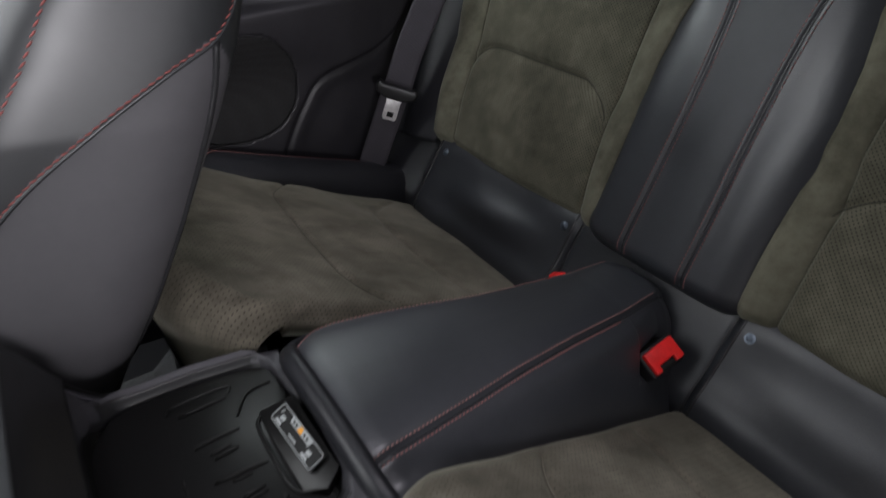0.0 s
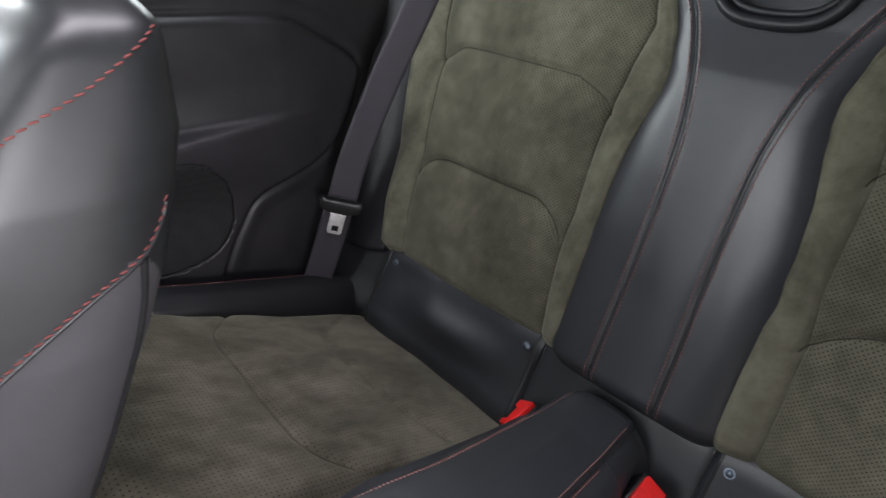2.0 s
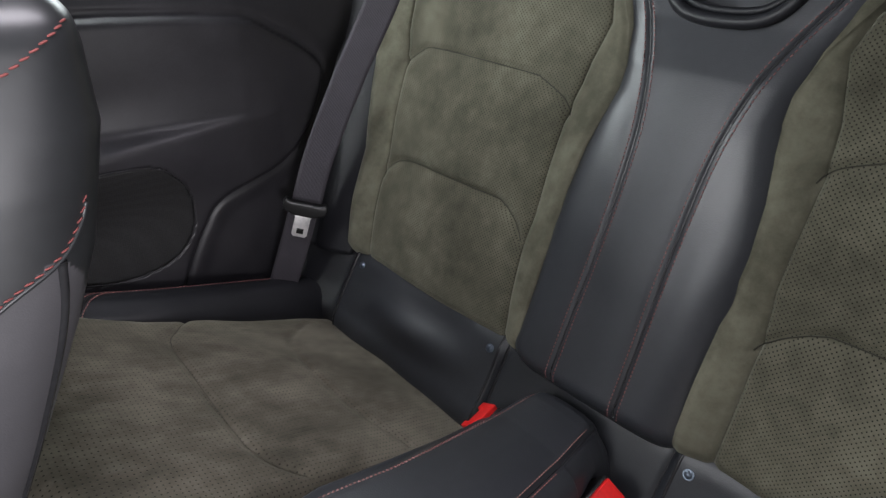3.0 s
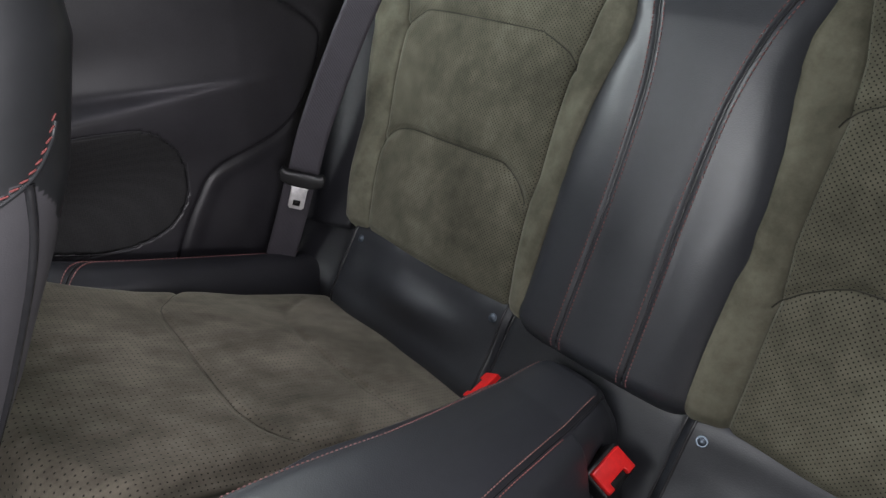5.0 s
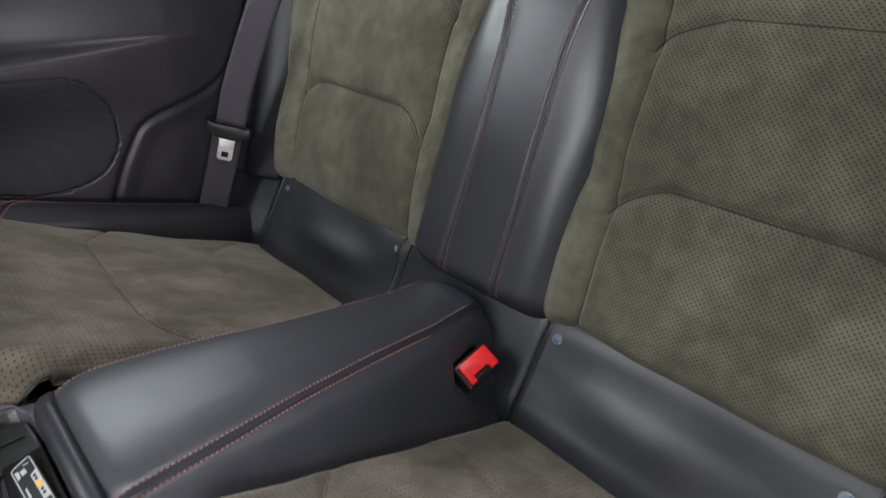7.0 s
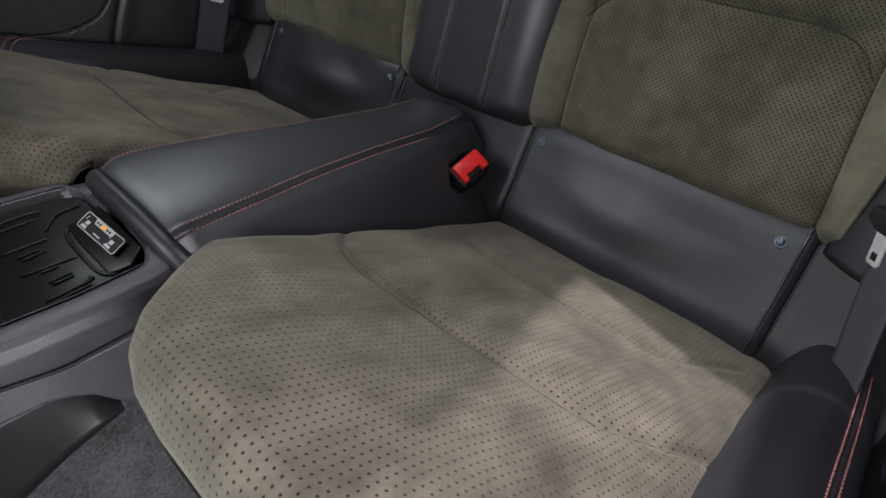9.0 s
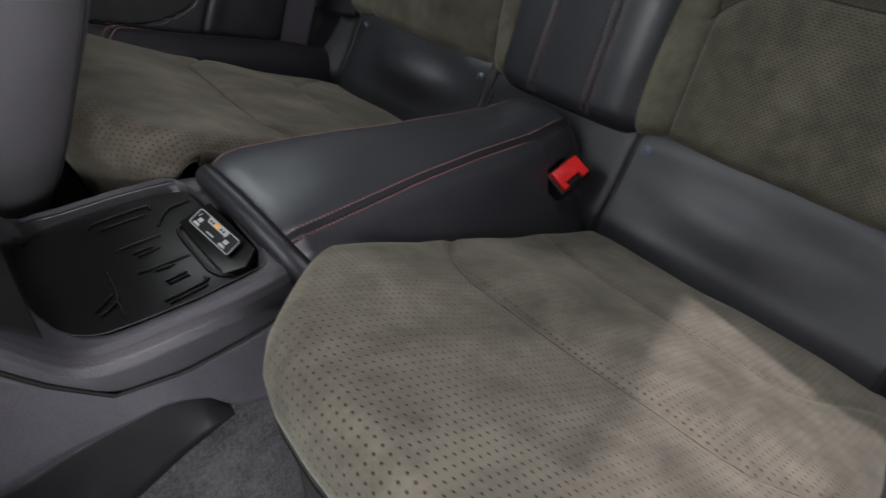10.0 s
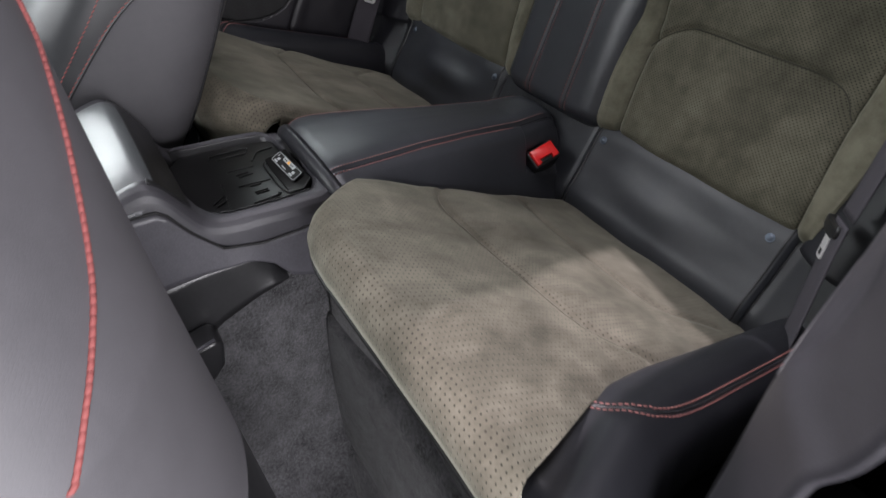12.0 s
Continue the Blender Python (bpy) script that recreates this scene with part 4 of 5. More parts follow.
        for i, y in enumerate(np.linspace(-1.35, -0.525, 40)):
            zt = interp(y, ((-1.35, 0.38), (-0.70, 0.388), (-0.62, 0.396), (-0.565, 0.394), (-0.54, 0.382), (-0.525, 0.36)))
            zb = interp(y, ((-1.35, 0.24), (-0.66, 0.27), (-0.626, 0.312), (-0.57, 0.338), (-0.525, 0.352)))
            for j, v in enumerate(np.linspace(0, 1, 8)):
                R[i, j] = (s * (0.118 + 0.012 * v), y, zt + (zb - zt) * v)
        lp = part("lower_panel", grid_bm(R, None, flip=s < 0), PLASTIC_SMOOTH, None, "black lower trim of the console")
        solid(lp, 0.005, (s, 0, 0))
        under(lp, root)
    return root


console_root = console()


def tray_mat():
    root = thing("tray_mat", (0, -0.53, 0.424), "black rubber tray mat with raised ribs in the console", "mat")
    out = smooth_line([(0.0, -0.459), (0.060, -0.461), (0.080, -0.470), (0.087, -0.52), (0.085, -0.582), (0.072, -0.598), (0.052, -0.609), (0.0, -0.610)], 5)
    outline = out + [(-x, y) for x, y in reversed(out[1:-1])]
    under(part("mat_base", slab_bm(outline, "z", 0.4243, 0.4280, 0.0008), RUBBER), root)
    # raised strokes of the pattern
    strokes = [((-0.063, -0.552), (-0.070, -0.546), (-0.072, -0.502), (-0.064, -0.501)), ((-0.057, -0.545), (-0.059, -0.506)), ((-0.034, -0.504), (-0.054, -0.489), (-0.058, -0.467)),
               ((-0.018, -0.543), (-0.020, -0.537), (-0.021, -0.507)), ((-0.001, -0.533), (-0.004, -0.514)), ((-0.007, -0.535), (-0.009, -0.518)), ((0.020, -0.540), (0.021, -0.499)),
               ((0.025, -0.528), (0.025, -0.513)), ((0.042, -0.527), (0.040, -0.509)), ((0.046, -0.526), (0.045, -0.509)), ((0.064, -0.536), (0.060, -0.502), (0.054, -0.501)), ((0.069, -0.534), (0.065, -0.503)),
               ((0.046, -0.579), (0.033, -0.563)), ((0.052, -0.577), (0.041, -0.562), (0.005, -0.558)), ((0.041, -0.562), (0.074, -0.565))]
    for line in strokes:
        line = smooth_line(line, 4)
        under(part("rib", tube_bm([(x, y, 0.4284 + (0.0004 if 0 < k < len(line) - 1 else 0)) for k, (x, y) in enumerate(line)], 0.0012, 8, 0.9), RUBBER), root)
    rim = smooth_line([(-0.027, -0.470), (-0.023, -0.488), (-0.012, -0.494), (0.020, -0.495), (0.050, -0.494), (0.064, -0.486), (0.069, -0.470), (0.080, -0.466)], 8)
    under(part("raised_edge", tube_bm([(x, y, 0.4285) for x, y in rim], 0.0018, 8), RUBBER, None, "raised edge round the label pad"), root)
    pad = slab_bm([(-0.028, -0.488), (-0.018, -0.461), (0.066, -0.461), (0.074, -0.474), (0.062, -0.489), (0.0, -0.490)], "z", 0.425, 0.4375, 0.0012)
    for v in pad.verts:
        if v.co.z > 0.43:
            v.co.z += (v.co.y + 0.475) * 0.55
    under(part("label_pad", pad, RUBBER, None, "sloping black pad"), root)


tray_mat()


def warning_label():
    root = thing("warning_label", (0.022, -0.476, 0.441), "black warning label with grey pictograms and orange mark", "label")
    c = Vector((0.0215, -0.4755, 0.4425))
    ux = Vector((1, 0.06, 0.0)).normalized()
    uy = Vector((-0.06, 1, 0.55))
    uy = (uy - ux * uy.dot(ux)).normalized()
    un = ux.cross(uy)
    m = Matrix((ux, uy, un)).transposed().to_4x4()
    m.translation = c

    def put(name, outline, h, mat, label=""):
        bm = slab_bm(outline, "z", h, h + 0.0003)
        move_bm(bm, m)
        under(part(name, bm, mat, None, label, False), root)

    def rounded(w, h, r):
        return [(sx * (w - r) + r * math.cos(a), sy * (h - r) + r * math.sin(a)) for sx, sy, a0 in ((1, 1, 0), (-1, 1, 90), (-1, -1, 180), (1, -1, 270)) for a in np.radians(np.linspace(a0, a0 + 90, 6))]

    put("label_field", rounded(0.0335, 0.0088, 0.003), 0.0, LABEL_BLACK, "black field")
    ring = [(m @ Vector((x, y, 0.0004))) for x, y in rounded(0.0318, 0.0074, 0.0024)]
    under(part("label_edge", tube_bm([tuple(v) for v in ring + ring[:1]], 0.00045, 6), LABEL_GREY, None, "thin grey border line"), root)
    put("bar", [(-0.0135, 0.0022), (0.0145, 0.0022), (0.0165, 0.0072), (-0.0155, 0.0072)], 0.0004, LABEL_GREY, "grey heading bar")
    put("triangle", [(-0.0032, 0.0026), (0.0032, 0.0026), (0.0018, 0.0070), (-0.0018, 0.0070)], 0.0008, LABEL_ORANGE, "orange warning mark")
    for x in (-0.0235, 0.0185):
        put("pictogram", [(x - 0.004, -0.0060), (x + 0.0055, -0.0060), (x + 0.0042, -0.0035), (x - 0.0025, -0.0035)], 0.0004, LABEL_GREY, "grey pictogram")
        put("pictogram", [(x - 0.001, -0.0025), (x + 0.0045, -0.0022), (x + 0.0048, 0.0014), (x - 0.0005, 0.0012)], 0.0004, LABEL_GREY, "grey pictogram")
        put("pictogram", [(x - 0.0045, 0.0010), (x - 0.0037, 0.0010), (x - 0.0022, 0.0050), (x - 0.0030, 0.0050)], 0.0004, LABEL_GREY, "grey pictogram")
    put("bar", [(-0.006, -0.0050), (0.005, -0.0050), (0.005, -0.0036), (-0.006, -0.0036)], 0.0004, LABEL_GREY)
    for x in (-0.0115, -0.0075, 0.0050, 0.0092):
        put("bar", [(x, 0.0036), (x + 0.0024, 0.0036), (x + 0.0024, 0.0056), (x, 0.0056)], 0.0008, LABEL_BLACK)


warning_label()


def console_armrest():
    root = thing("console_armrest", (0, -0.85, 0.5), "glossy black leather armrest on the centre console", "armrest")

    def lump(y_rear, y_front, w, z0, z1, name, mat, label, droop):
        ys = np.concatenate([y_rear - 0.03 * (1 - np.cos(np.linspace(0, math.pi / 2, 10))), np.linspace(y_rear - 0.035, y_front, 20)])
        rows = []
        for y in ys:
            k = np.clip((y_rear - y) / 0.03, 0, 1)
            e = math.sqrt(max(0, 1 - (1 - k) ** 2))
            top = z0 + (z1 - z0) * (0.25 + 0.75 * e) - droop * (1 - e)
            ww = w * (0.90 + 0.10 * e)
            half = smooth_line([(0, top), (ww * 0.45, top - 0.001), (ww * 0.8, top - 0.008), (ww * 0.97, top - 0.024), (ww, z0 + 0.006), (ww * 0.98, z0 - 0.012)], 6)
            rows.append([(-x, y, z) for x, z in reversed(half)] + [(x, y, z) for x, z in half[1:]])
        P = np.array(rows)
        bm = grid_bm(P, None, flip=True)
        bm.verts.ensure_lookup_table()
        bm.faces.new([bm.verts[k] for k in range(P.shape[1])])
        bmesh.ops.recalc_face_normals(bm, faces=bm.faces[:])
        under(part(name, bm, mat, None, label), root)

    cap = []
    for y in np.linspace(-0.688, -0.641, 30):
        top = shell_top(y) + 0.0085
        w = 0.1205
        half = smooth_line([(0, top + 0.003), (0.045, top + 0.0022), (0.078, top - 0.001), (0.098, top - 0.007), (0.110, top - 0.017), (0.117, top - 0.030), (w, min(shell_wave(y), top - 0.018) + 0.004)], 7)
        cap.append([(-x, y, z) for x, z in reversed(half)] + [(x, y, z) for x, z in half[1:]])
    skin = part("armrest_end", grid_bm(np.array(cap), None, flip=True), LEATHER_GLOSS, None, "glossy grained end cap")
    solid(skin, 0.004)
    under(skin, root)
    lump(-0.692, -1.15, 0.119, 0.496, 0.536, "armrest_lid", LEATHER_GLOSS, "glossy leather lid", 0.004)


console_armrest()


def rail_clip():
    root = thing("seat_rail_cover", (0.16, -0.64, 0.27), "small black plastic cover of the front seat rail", "seat rail")
    out = [(-0.70, 0.30), (-0.655, 0.322), (-0.632, 0.328), (-0.622, 0.318), (-0.626, 0.285), (-0.66, 0.24), (-0.70, 0.24)]
    under(part("cover", slab_bm(out, "x", 0.128, 0.165, 0.006), PLASTIC_SMOOTH), root)
    under(part("edge", tube_bm([(0.166, -0.70, 0.304), (0.166, -0.655, 0.325), (0.165, -0.632, 0.331)], 0.002, 6), PLASTIC_GREY, None, "lighter grey upper edge"), root)


rail_clip()


# ---- quarter trim panels beside the rear seats ----
CURVE = smooth_line([(-0.50, 0.788), (-0.338, 0.790), (-0.252, 0.793), (-0.120, 0.793), (-0.061, 0.772), (0.004, 0.736), (0.018, 0.701), (-0.010, 0.625), (-0.062, 0.573), (-0.163, 0.532), (-0.199, 0.485), (-0.227, 0.425), (-0.249, 0.36)], 8)


def inside_curve(Y, Z):
    poly = CURVE + [(-0.50, 0.36)]
    c = np.zeros(Y.shape, bool)
    for (y0, z0), (y1, z1) in zip(poly, poly[1:] + poly[:1]):
        if z0 != z1:
            c ^= ((z0 > Z) != (z1 > Z)) & (Y < (y1 - y0) * (Z - z0) / (z1 - z0) + y0)
    return c


def quarter_panel(s):
    ys, zs = np.linspace(-0.47, 0.16, 150), np.linspace(0.20, 0.92, 160)
    Y, Z = np.meshgrid(ys, zs, indexing="ij")
    d = line_gap(Y, Z, CURVE)
    ins = inside_curve(Y, Z)
    sd = np.where(ins, d, -d)
    X = 0.572 + 0.0 * Y
    X = X - 0.014 / (1 + np.exp(-sd / 0.0022)) + 0.006 * np.exp(-((sd + 0.004) / 0.005) ** 2)
    # second soft step behind the curve
    X = X + 0.004 / (1 + np.exp(-(-sd - 0.028) / 0.004))
    # armrest: swells inward towards the front, with a crease along its top
    crease = 0.620 + (Y + 0.37) * 0.13
    fwd = np.clip((-0.06 - Y) / 0.33, 0, 1)
    above = Z - crease
    shelf = np.where(above < 0, np.exp(-(above / 0.075) ** 2), np.exp(-(above / (0.004 + 0.012 * fwd)) ** 2))
    X = X - ins * (0.034 if s < 0 else 0.006) * fwd ** 0.9 * shelf
    X = X + ins * 0.006 * np.exp(-((above - 0.055) / 0.04) ** 2) * fwd
    # the panel turns outwards at its front end
    X = X + 0.20 * np.clip((-0.12 - Y), 0, 1) * (1.0 if s > 0 else 0.4) + 1.6 * np.clip(-0.42 - Y, 0, 1) ** 1.3
    # leans out towards the top
    X = X + np.clip(Z - 0.80, 0, 1) * 0.25
    P = np.stack([s * X, Y, Z], axis=2)
    root = thing("quarter_panel", (s * 0.58, -0.15, 0.2), "black moulded side trim panel with armrest beside the rear seat", "trim panel", "rear side panels")
    bm = grid_bm(P)
    spk_poly = smooth_line([(-0.400, 0.590), (-0.366, 0.6055), (-0.310, 0.6085), (-0.262, 0.6035), (-0.225, 0.575), (-0.211, 0.530), (-0.222, 0.480), (-0.262, 0.445), (-0.33, 0.435), (-0.40, 0.45)], 8)
    cen = np.array([f.calc_center_median()[:] for f in bm.faces])
    hit = np.zeros(len(cen), bool)
    for (y0, z0), (y1, z1) in zip(spk_poly, spk_poly[1:] + spk_poly[:1]):
        if z0 != z1:
            hit ^= ((z0 > cen[:, 2]) != (z1 > cen[:, 2])) & (cen[:, 1] < (y1 - y0) * (cen[:, 2] - z0) / (z1 - z0) + y0)
    b2 = bm.copy()
    bm.faces.ensure_lookup_table()
    b2.faces.ensure_lookup_table()
    bmesh.ops.delete(bm, geom=[f for f, h in zip(list(bm.faces), hit) if h], context="FACES")
    bmesh.ops.delete(b2, geom=[f for f, h in zip(list(b2.faces), hit) if not h], context="FACES")
    body = part("panel_skin", bm, PANEL)
    solid(body, 0.006, (-s, 0, 0))
    under(body, root)
    g = part("speaker_grille", b2, GRILLE, None, "fine black speaker mesh")
    solid(g, 0.004, (-s, 0, 0))
    under(g, root)
    # speaker mesh
    rim = drape(P, [(0, y, z) for y, z in spk_poly + spk_poly[:1]], (s, 0, 0), 0.0004)
    sub(part("speaker_rim", tube_bm(rim, 0.0009, 6), PLASTIC, None, "thin speaker rim"), g)


for side in (-1, 1):
    quarter_panel(side)


# ---- rear seat belts ----
def strap(pts, width, wdirs, name, root, thick=0.0014):
    p = smooth_line(pts, 10)
    w = smooth_line(wdirs, 10)
    rows, uvs = [], []
    run = 0.0
    for i, (c, d) in enumerate(zip(p, w)):
        if i:
            run += np.linalg.norm(p[i] - p[i - 1])
        d = np.array(d) / np.linalg.norm(d)
        rows.append([c + d * width * (k - 0.5) for k in np.linspace(0, 1, 9)])
        uvs.append([(width * k, run) for k in np.linspace(0, 1, 9)])
    ob = part(name, grid_bm(np.array(rows), np.array(uvs)), WEBBING)
    solid(ob, thick, (1, 0, 0), 0.0)
    under(ob, root)


def seat_belt(s):
    root = thing("seat_belt", (s * 0.52, -0.06, 0.35), "charcoal seat belt hanging beside the rear backrest with a steel tongue", "seat belt", "rear seat belts")
    wd = np.array((0.036, 0.055, -0.016))
    wd = wd / np.linalg.norm(wd)

    def mir(v):
        return np.array((v[0] if s < 0 else -v[0], v[1], v[2]))

    if s < 0:
        top = [(-0.507, -0.054, 0.522), (-0.497, -0.034, 0.60), (-0.476, 0.008, 0.72), (-0.452, 0.050, 0.83), (-0.436, 0.078, 0.92)]
    else:
        top = [(-0.507, -0.046, 0.515), (-0.505, -0.036, 0.60), (-0.500, -0.010, 0.72), (-0.492, 0.022, 0.83), (-0.48, 0.045, 0.92)]
    low = [(-0.508, -0.058, 0.515), (-0.514, -0.068, 0.47), (-0.522, -0.080, 0.42), (-0.530, -0.092, 0.37), (-0.535, -0.10, 0.33)]
    strap([mir(v) for v in top], 0.047, [mir(wd)] * len(top), "shoulder_strap", root)
    strap([mir(v) for v in low], 0.047, [mir(wd)] * len(low), "lap_strap", root, 0.0016)
    c = np.array((-0.507, -0.058, 0.5120)) if s < 0 else np.array((-0.503, -0.046, 0.4985))
    upv = np.array((0.02, 0.035, 0.12))
    upv = upv - wd * (upv @ wd)
    upv = upv / np.linalg.norm(upv)
    nv = np.cross(wd, upv)
    if nv[0] < 0:
        nv = -nv
    m = Matrix(((wd[0], upv[0], nv[0], c[0]), (wd[1], upv[1], nv[1], c[1]), (wd[2], upv[2], nv[2], c[2]), (0, 0, 0, 1)))
    if s > 0:
        m = Matrix.Diagonal((-1, 1, 1, 1)) @ m

    if s > 0:
        m = m @ Matrix.Scale(0.72, 4)

    def put(name, bm, mat, label, holder=None):
        move_bm(bm, m)
        bmesh.ops.recalc_face_normals(bm, faces=bm.faces[:])
        ob = part(name, bm, mat, None, label)
        return sub(ob, holder) if holder else under(ob, root)

    grip = [(-0.036, 0.004), (-0.032, 0.014), (-0.024, 0.010), (0.024, 0.010), (0.032, 0.014), (0.037, 0.005), (0.034, -0.006), (0.016, -0.013), (-0.016, -0.013), (-0.033, -0.007)]
    put("tongue_grip", slab_bm(grip, "z", -0.006, 0.010, 0.004, 3), PLASTIC_SMOOTH, "black moulded grip")
    ring = [(-0.0165, -0.009), (-0.0125, -0.016), (-0.0125, -0.046), (-0.0095, -0.050), (0.0095, -0.050), (0.0125, -0.046), (0.0125, -0.016), (0.0165, -0.009), (0.010, -0.0135), (-0.010, -0.0135)]
    plate = put("tongue", slab_bm(ring, "z", 0.004, 0.0065, 0.0006), STEEL, "bright steel tongue")
    put("tongue_hole", slab_bm([(-0.0055, -0.035), (0.0055, -0.035), (0.0055, -0.044), (-0.0055, -0.044)], "z", 0.0062, 0.0068), LABEL_BLACK, "dark slot in the tongue", plate)


for side in (-1, 1):
    seat_belt(side)


# ---- front seats seen from behind ----
def front_seat(xc, rear, depth, half, power, label, extra, cap0=0.78, cap1=0.895):
    root = thing("front_seat", (xc, rear[0][1] - 0.1, 0.1), label, "car seat", "front seats")
    zs = np.concatenate([np.linspace(0.20, cap0, 170), cap0 + (cap1 - cap0) * np.sin(np.linspace(0.02, math.pi / 2, 26))])
    # even steps round the outline
    th = np.concatenate([np.arcsin(np.linspace(0, 0.93, 300) ** (power / 2)), np.arccos(np.linspace(0.93, 0, 300) ** (power / 2))])
    th = np.sort(np.concatenate([th, math.pi - th, math.pi + th, 2 * math.pi - th])) % (2 * math.pi)
    th = np.unique(np.round(th, 9))
    xy = np.stack([0.2 * np.sign(np.cos(th)) * np.abs(np.cos(th)) ** (2 / power), 0.12 * np.sign(np.sin(th)) * np.abs(np.sin(th)) ** (2 / power)], axis=1)
    run = np.concatenate([[0], np.cumsum(np.linalg.norm(np.diff(xy, axis=0), axis=1))])
    turns = np.interp(np.linspace(0, run[-1], 240, endpoint=False), run, th)
    rows = []
    for z in zs:
        yr = interp(z, rear)
        cap = np.clip((z - cap0) / (cap1 - cap0), 0, 1)
        shrink = math.sqrt(max(0.0, 1 - cap ** 2.4))
        a = interp(z, half) * (0.55 + 0.45 * shrink)
        dd = interp(z, depth) * (0.25 + 0.75 * shrink)
        ym = yr - interp(z, depth) * 0.5
        ring = []
        for a_th in turns:
            c, sn = math.cos(a_th), math.sin(a_th)
            x = xc + (interp(z, extra) if extra else 0) + a * math.copysign(abs(c) ** (2 / power), c)
            y = ym + dd * 0.5 * math.copysign(abs(sn) ** (2 / power), sn)
            ring.append((x, y, z))
        rows.append(ring)
    P = np.array(rows).transpose(1, 0, 2)
    P2 = np.concatenate([P, P[:1]], axis=0)
    return root, P, P2


def seat_finish(root, P, P2, xc, s_in, seams, panel_edge, skin):
    """Adds the cover, splits off the vinyl side panel, and sews the seams."""
    bm = grid_bm(P, None, closed_u=True)
    n = P.shape[1]
    bm.verts.ensure_lookup_table()
    bm.faces.new([bm.verts[k * n + n - 1] for k in range(P.shape[0])])
    bmesh.ops.recalc_face_normals(bm, faces=bm.faces[:])
    sidef = []
    for f in bm.faces:
        c = f.calc_center_median()
        low = interp(c.y, panel_edge)
        if (c.x - xc) * s_in > 0.06 and c.z < low and c.y > panel_edge[0][0]:
            sidef.append(f.index)
    keep = set(sidef)
    hinge = {f.index for f in bm.faces if f.calc_center_median().z < 0.386}
    keep -= hinge
    b4 = bm.copy()
    b4.faces.ensure_lookup_table()
    bmesh.ops.delete(b4, geom=[f for f in b4.faces if f.index not in hinge], context="FACES")
    under(part("hinge_cover", b4, PLASTIC_SMOOTH, None, "black plastic lower shell"), root)
    b2 = bm.copy()
    b2.faces.ensure_lookup_table()
    bmesh.ops.delete(b2, geom=[f for f in b2.faces if f.index not in keep], context="FACES")
    bmesh.ops.delete(bm, geom=[f for f in bm.faces if f.index in keep or f.index in hinge], context="FACES")
    cover = under(part("seat_cover", bm, skin, None, "smooth leather cover"), root)
    if len(b2.faces):
        under(part("side_panel", b2, SIDE_VINYL, None, "dull grey-black vinyl side panel"), root)
    for nm, pts, pitch, ln, rad, mat, tube in seams:
        q = drape(P2, [(xc + s_in * 1.0, y, z) for y, z in smooth_line(pts, 10)], (-s_in, 0, 0), 0.0008 if not tube else 0.0)
        if len(q) < 4:
            continue
        if tube:
            sub(part(nm, tube_bm(q, rad, 8), mat, None, "black piping along the panel edge"), cover)
        else:
            sub(part(nm, stitches_bm(q, pitch, ln, rad, nrm=(s_in, 0, 0.2), slant=0.25), mat, None, "row of bold red stitches"), cover)


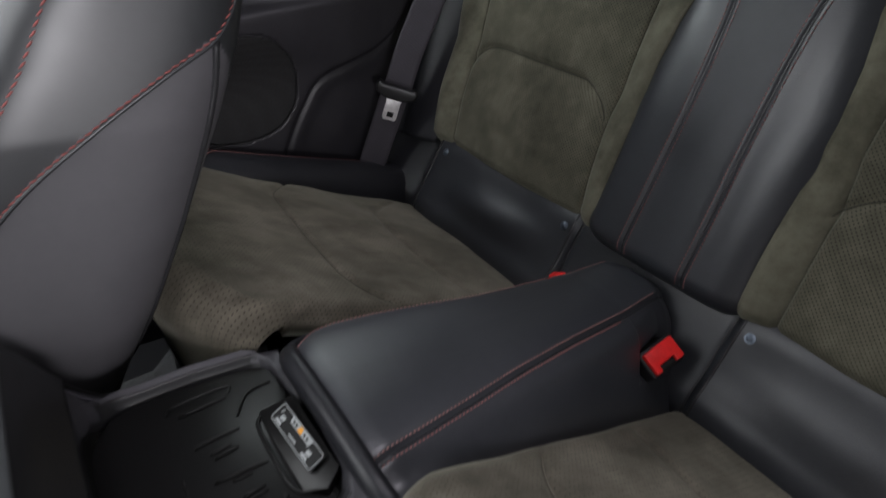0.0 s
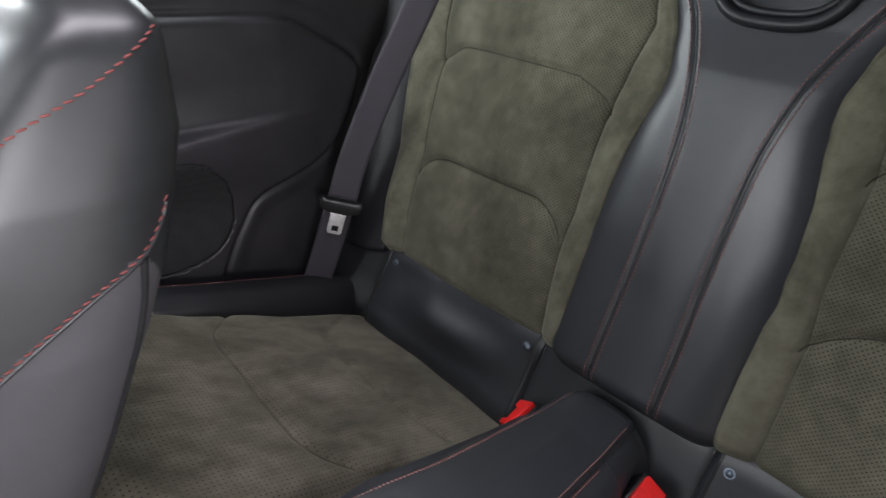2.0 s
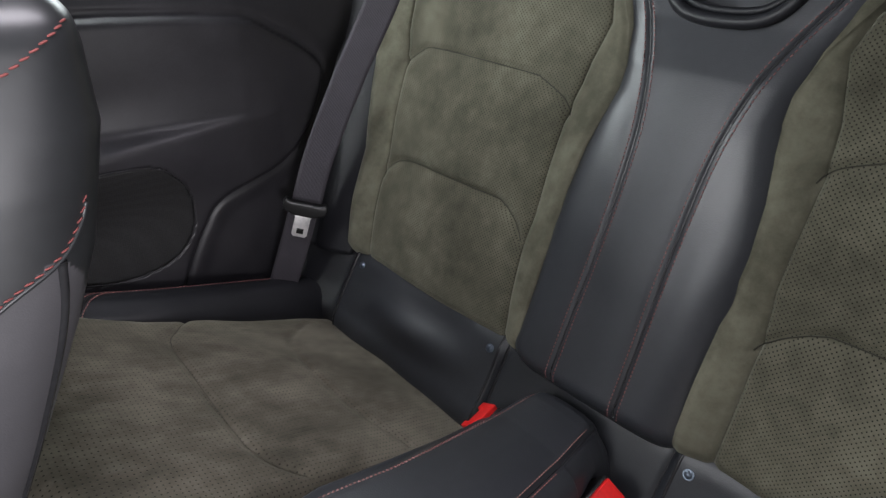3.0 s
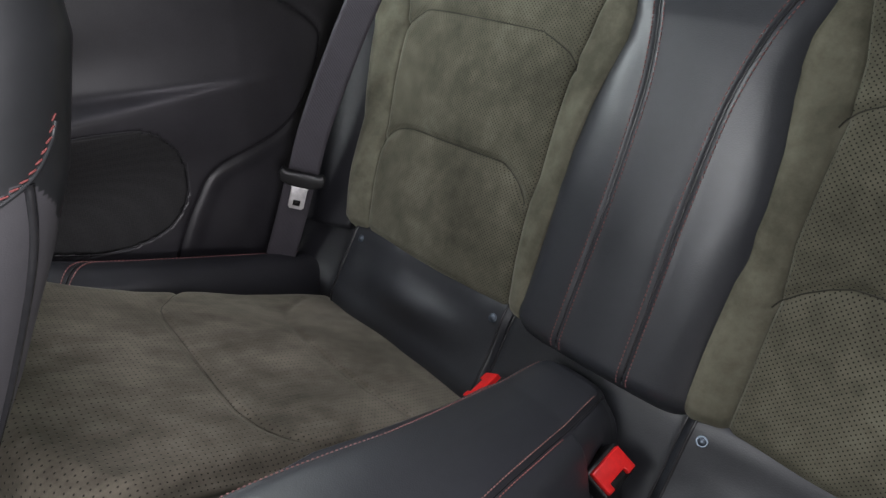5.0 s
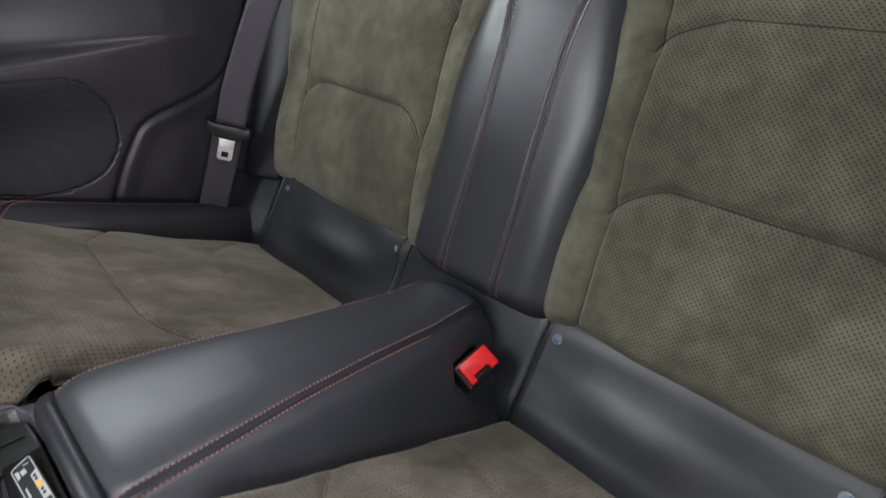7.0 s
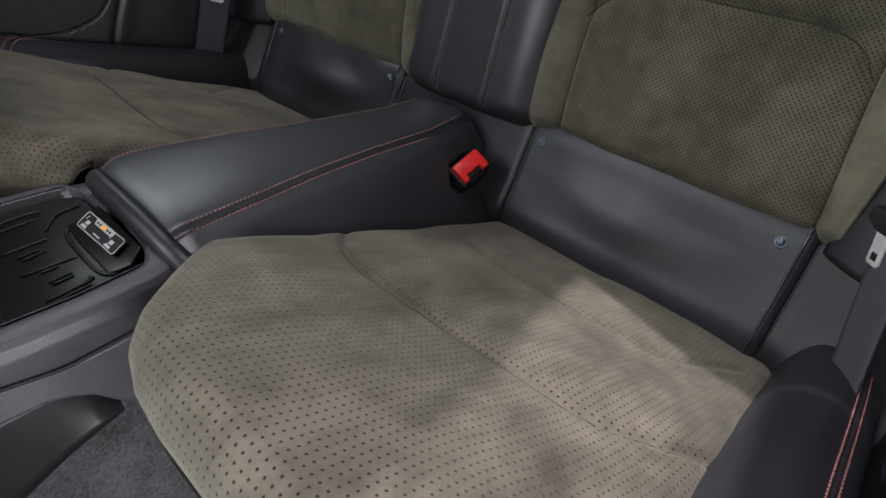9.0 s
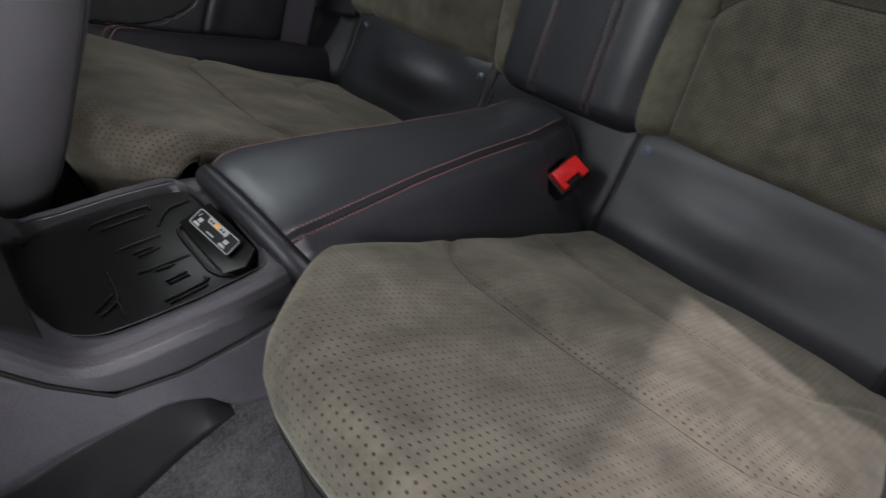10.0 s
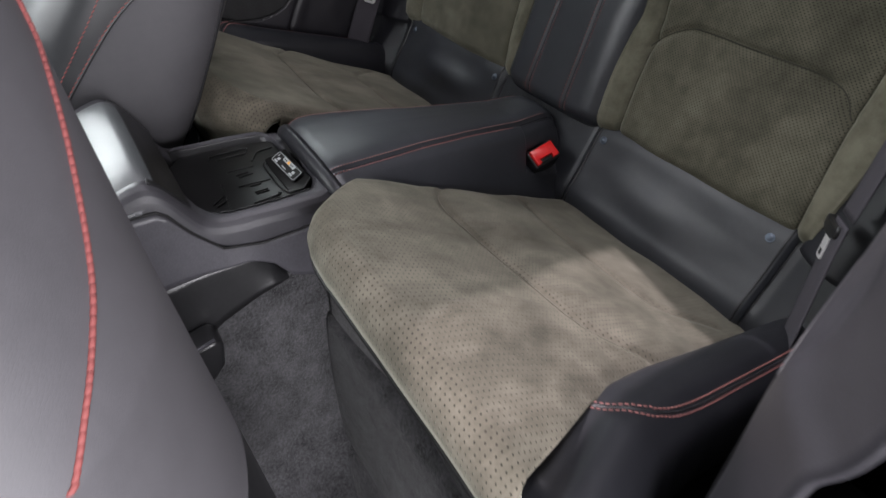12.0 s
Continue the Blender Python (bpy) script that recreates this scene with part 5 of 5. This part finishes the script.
def left_seat():
    rear = ((0.20, -0.640), (0.39, -0.553), (0.47, -0.512), (0.555, -0.473), (0.64, -0.439), (0.70, -0.418), (0.78, -0.402), (0.845, -0.407), (0.90, -0.43))
    depth = ((0.20, 0.30), (0.52, 0.275), (0.584, 0.262), (0.66, 0.232), (0.72, 0.200), (0.76, 0.176), (0.79, 0.150), (0.82, 0.118), (0.85, 0.085), (0.90, 0.06))
    half = ((0.20, 0.19), (0.39, 0.195), (0.50, 0.205), (0.65, 0.215), (0.75, 0.212), (0.85, 0.20), (0.90, 0.19))
    root, P, P2 = front_seat(-0.335, rear, depth, half, 4.5, "black leather front seat with grey side panel and red stitching", None, 0.825, 0.872)
    st1 = [(-0.436, 0.740), (-0.442, 0.727), (-0.458, 0.709), (-0.493, 0.690), (-0.55, 0.654), (-0.603, 0.614), (-0.646, 0.567), (-0.705, 0.491), (-0.74, 0.43)]
    st2 = [(-0.425, 0.843), (-0.467, 0.814), (-0.509, 0.792), (-0.532, 0.772), (-0.556, 0.738), (-0.578, 0.699), (-0.596, 0.672), (-0.625, 0.625), (-0.66, 0.575), (-0.70, 0.52)]
    pip = [(-0.457, 0.706), (-0.462, 0.668), (-0.478, 0.612), (-0.500, 0.548), (-0.53, 0.47), (-0.556, 0.40), (-0.57, 0.36)]
    line = sorted((float(a), float(b)) for a, b in smooth_line(st1[2:], 10))
    edge = [(-0.80, 0.33), (-0.78, 0.37)] + line + [(-0.445, 0.685), (-0.40, 0.2)]
    seat_finish(root, P, P2, -0.335, 1, [("stitching", st1, 0.0068, 0.0054, 0.0006, RED_THREAD, False), ("stitching", st2, 0.0068, 0.0054, 0.0007, RED_THREAD, False), ("panel_welt", [(a + 0.0008, b - 0.0022) for a, b in st1], 0, 0, 0.0018, LEATHER_SEAT, True),
                                      ("edge_piping", pip, 0, 0, 0.0030, PIPING, True)], edge, LEATHER_SEAT)
    hr = box_bm((-0.45, -0.565, 0.895), (-0.22, -0.455, 1.08), 0.04, 5)
    under(part("headrest", hr, LEATHER_SEAT, None, "padded black headrest"), root)
    for x in (-0.38, -0.29):
        under(part("headrest_post", tube_bm([(x, -0.50, 0.83), (x, -0.50, 0.93)], 0.007, 12, up=(0, 1, 0)), STEEL, None, "steel headrest post"), root)
    base = box_bm((-0.53, -1.12, 0.10), (-0.14, -0.60, 0.34), 0.05, 4)
    under(part("seat_base", base, LEATHER_SEAT, None, "black leather seat base"), root)


left_seat()


def right_seat():
    rear = ((0.20, -0.6285), (0.55, -0.673), (0.90, -0.7175))
    depth = ((0.20, 0.20), (0.55, 0.189), (0.74, 0.185), (0.90, 0.15))
    half = ((0.20, 0.154), (0.74, 0.154), (0.90, 0.13))
    shift = ((0.20, 0.0), (0.58, 0.0), (0.90, -0.174))
    root, P, P2 = front_seat(0.325, rear, depth, half, 1.85, "front seat flank with one bold red seam, greyed for the door light", shift)
    # whole cover in the paler vinyl, so the door light sits in its colour
    seat_finish(root, P, P2, 0.325, 1, [], ((-0.60, 0.0), (-0.40, 0.0)), SIDE_VINYL)
    cover = [ob for ob in root.children if ob.name.startswith("seat_cover")][0]
    pts = smooth_line([(0.235, 0.775), (0.250, 0.745), (0.258, 0.731), (0.268, 0.717), (0.298, 0.700), (0.348, 0.668), (0.396, 0.634), (0.418, 0.620), (0.436, 0.608), (0.450, 0.598), (0.462, 0.588), (0.473, 0.578)], 10)
    q = drape(P2, [(x, -0.7, z) for x, z in pts], (0, -1, 0), 0.0008)
    sub(part("stitching", stitches_bm(q, 0.0056, 0.0080, 0.0017, nrm=(0.5, 0.8, 0.2), slant=0.06), RED_THREAD, None, "row of bold red stitches"), cover)
    hr = box_bm((0.21, -0.86, 0.93), (0.44, -0.74, 1.10), 0.045, 5)
    under(part("headrest", hr, LEATHER_SEAT, None, "padded black headrest"), root)
    for x in (0.28, 0.37):
        under(part("headrest_post", tube_bm([(x, -0.79, 0.86), (x, -0.79, 0.95)], 0.007, 12, up=(0, 1, 0)), STEEL, None, "steel headrest post"), root)
    base = box_bm((0.17, -1.20, 0.10), (0.49, -0.70, 0.34), 0.05, 4)
    under(part("seat_base", base, LEATHER_SEAT, None, "black leather seat base"), root)


right_seat()
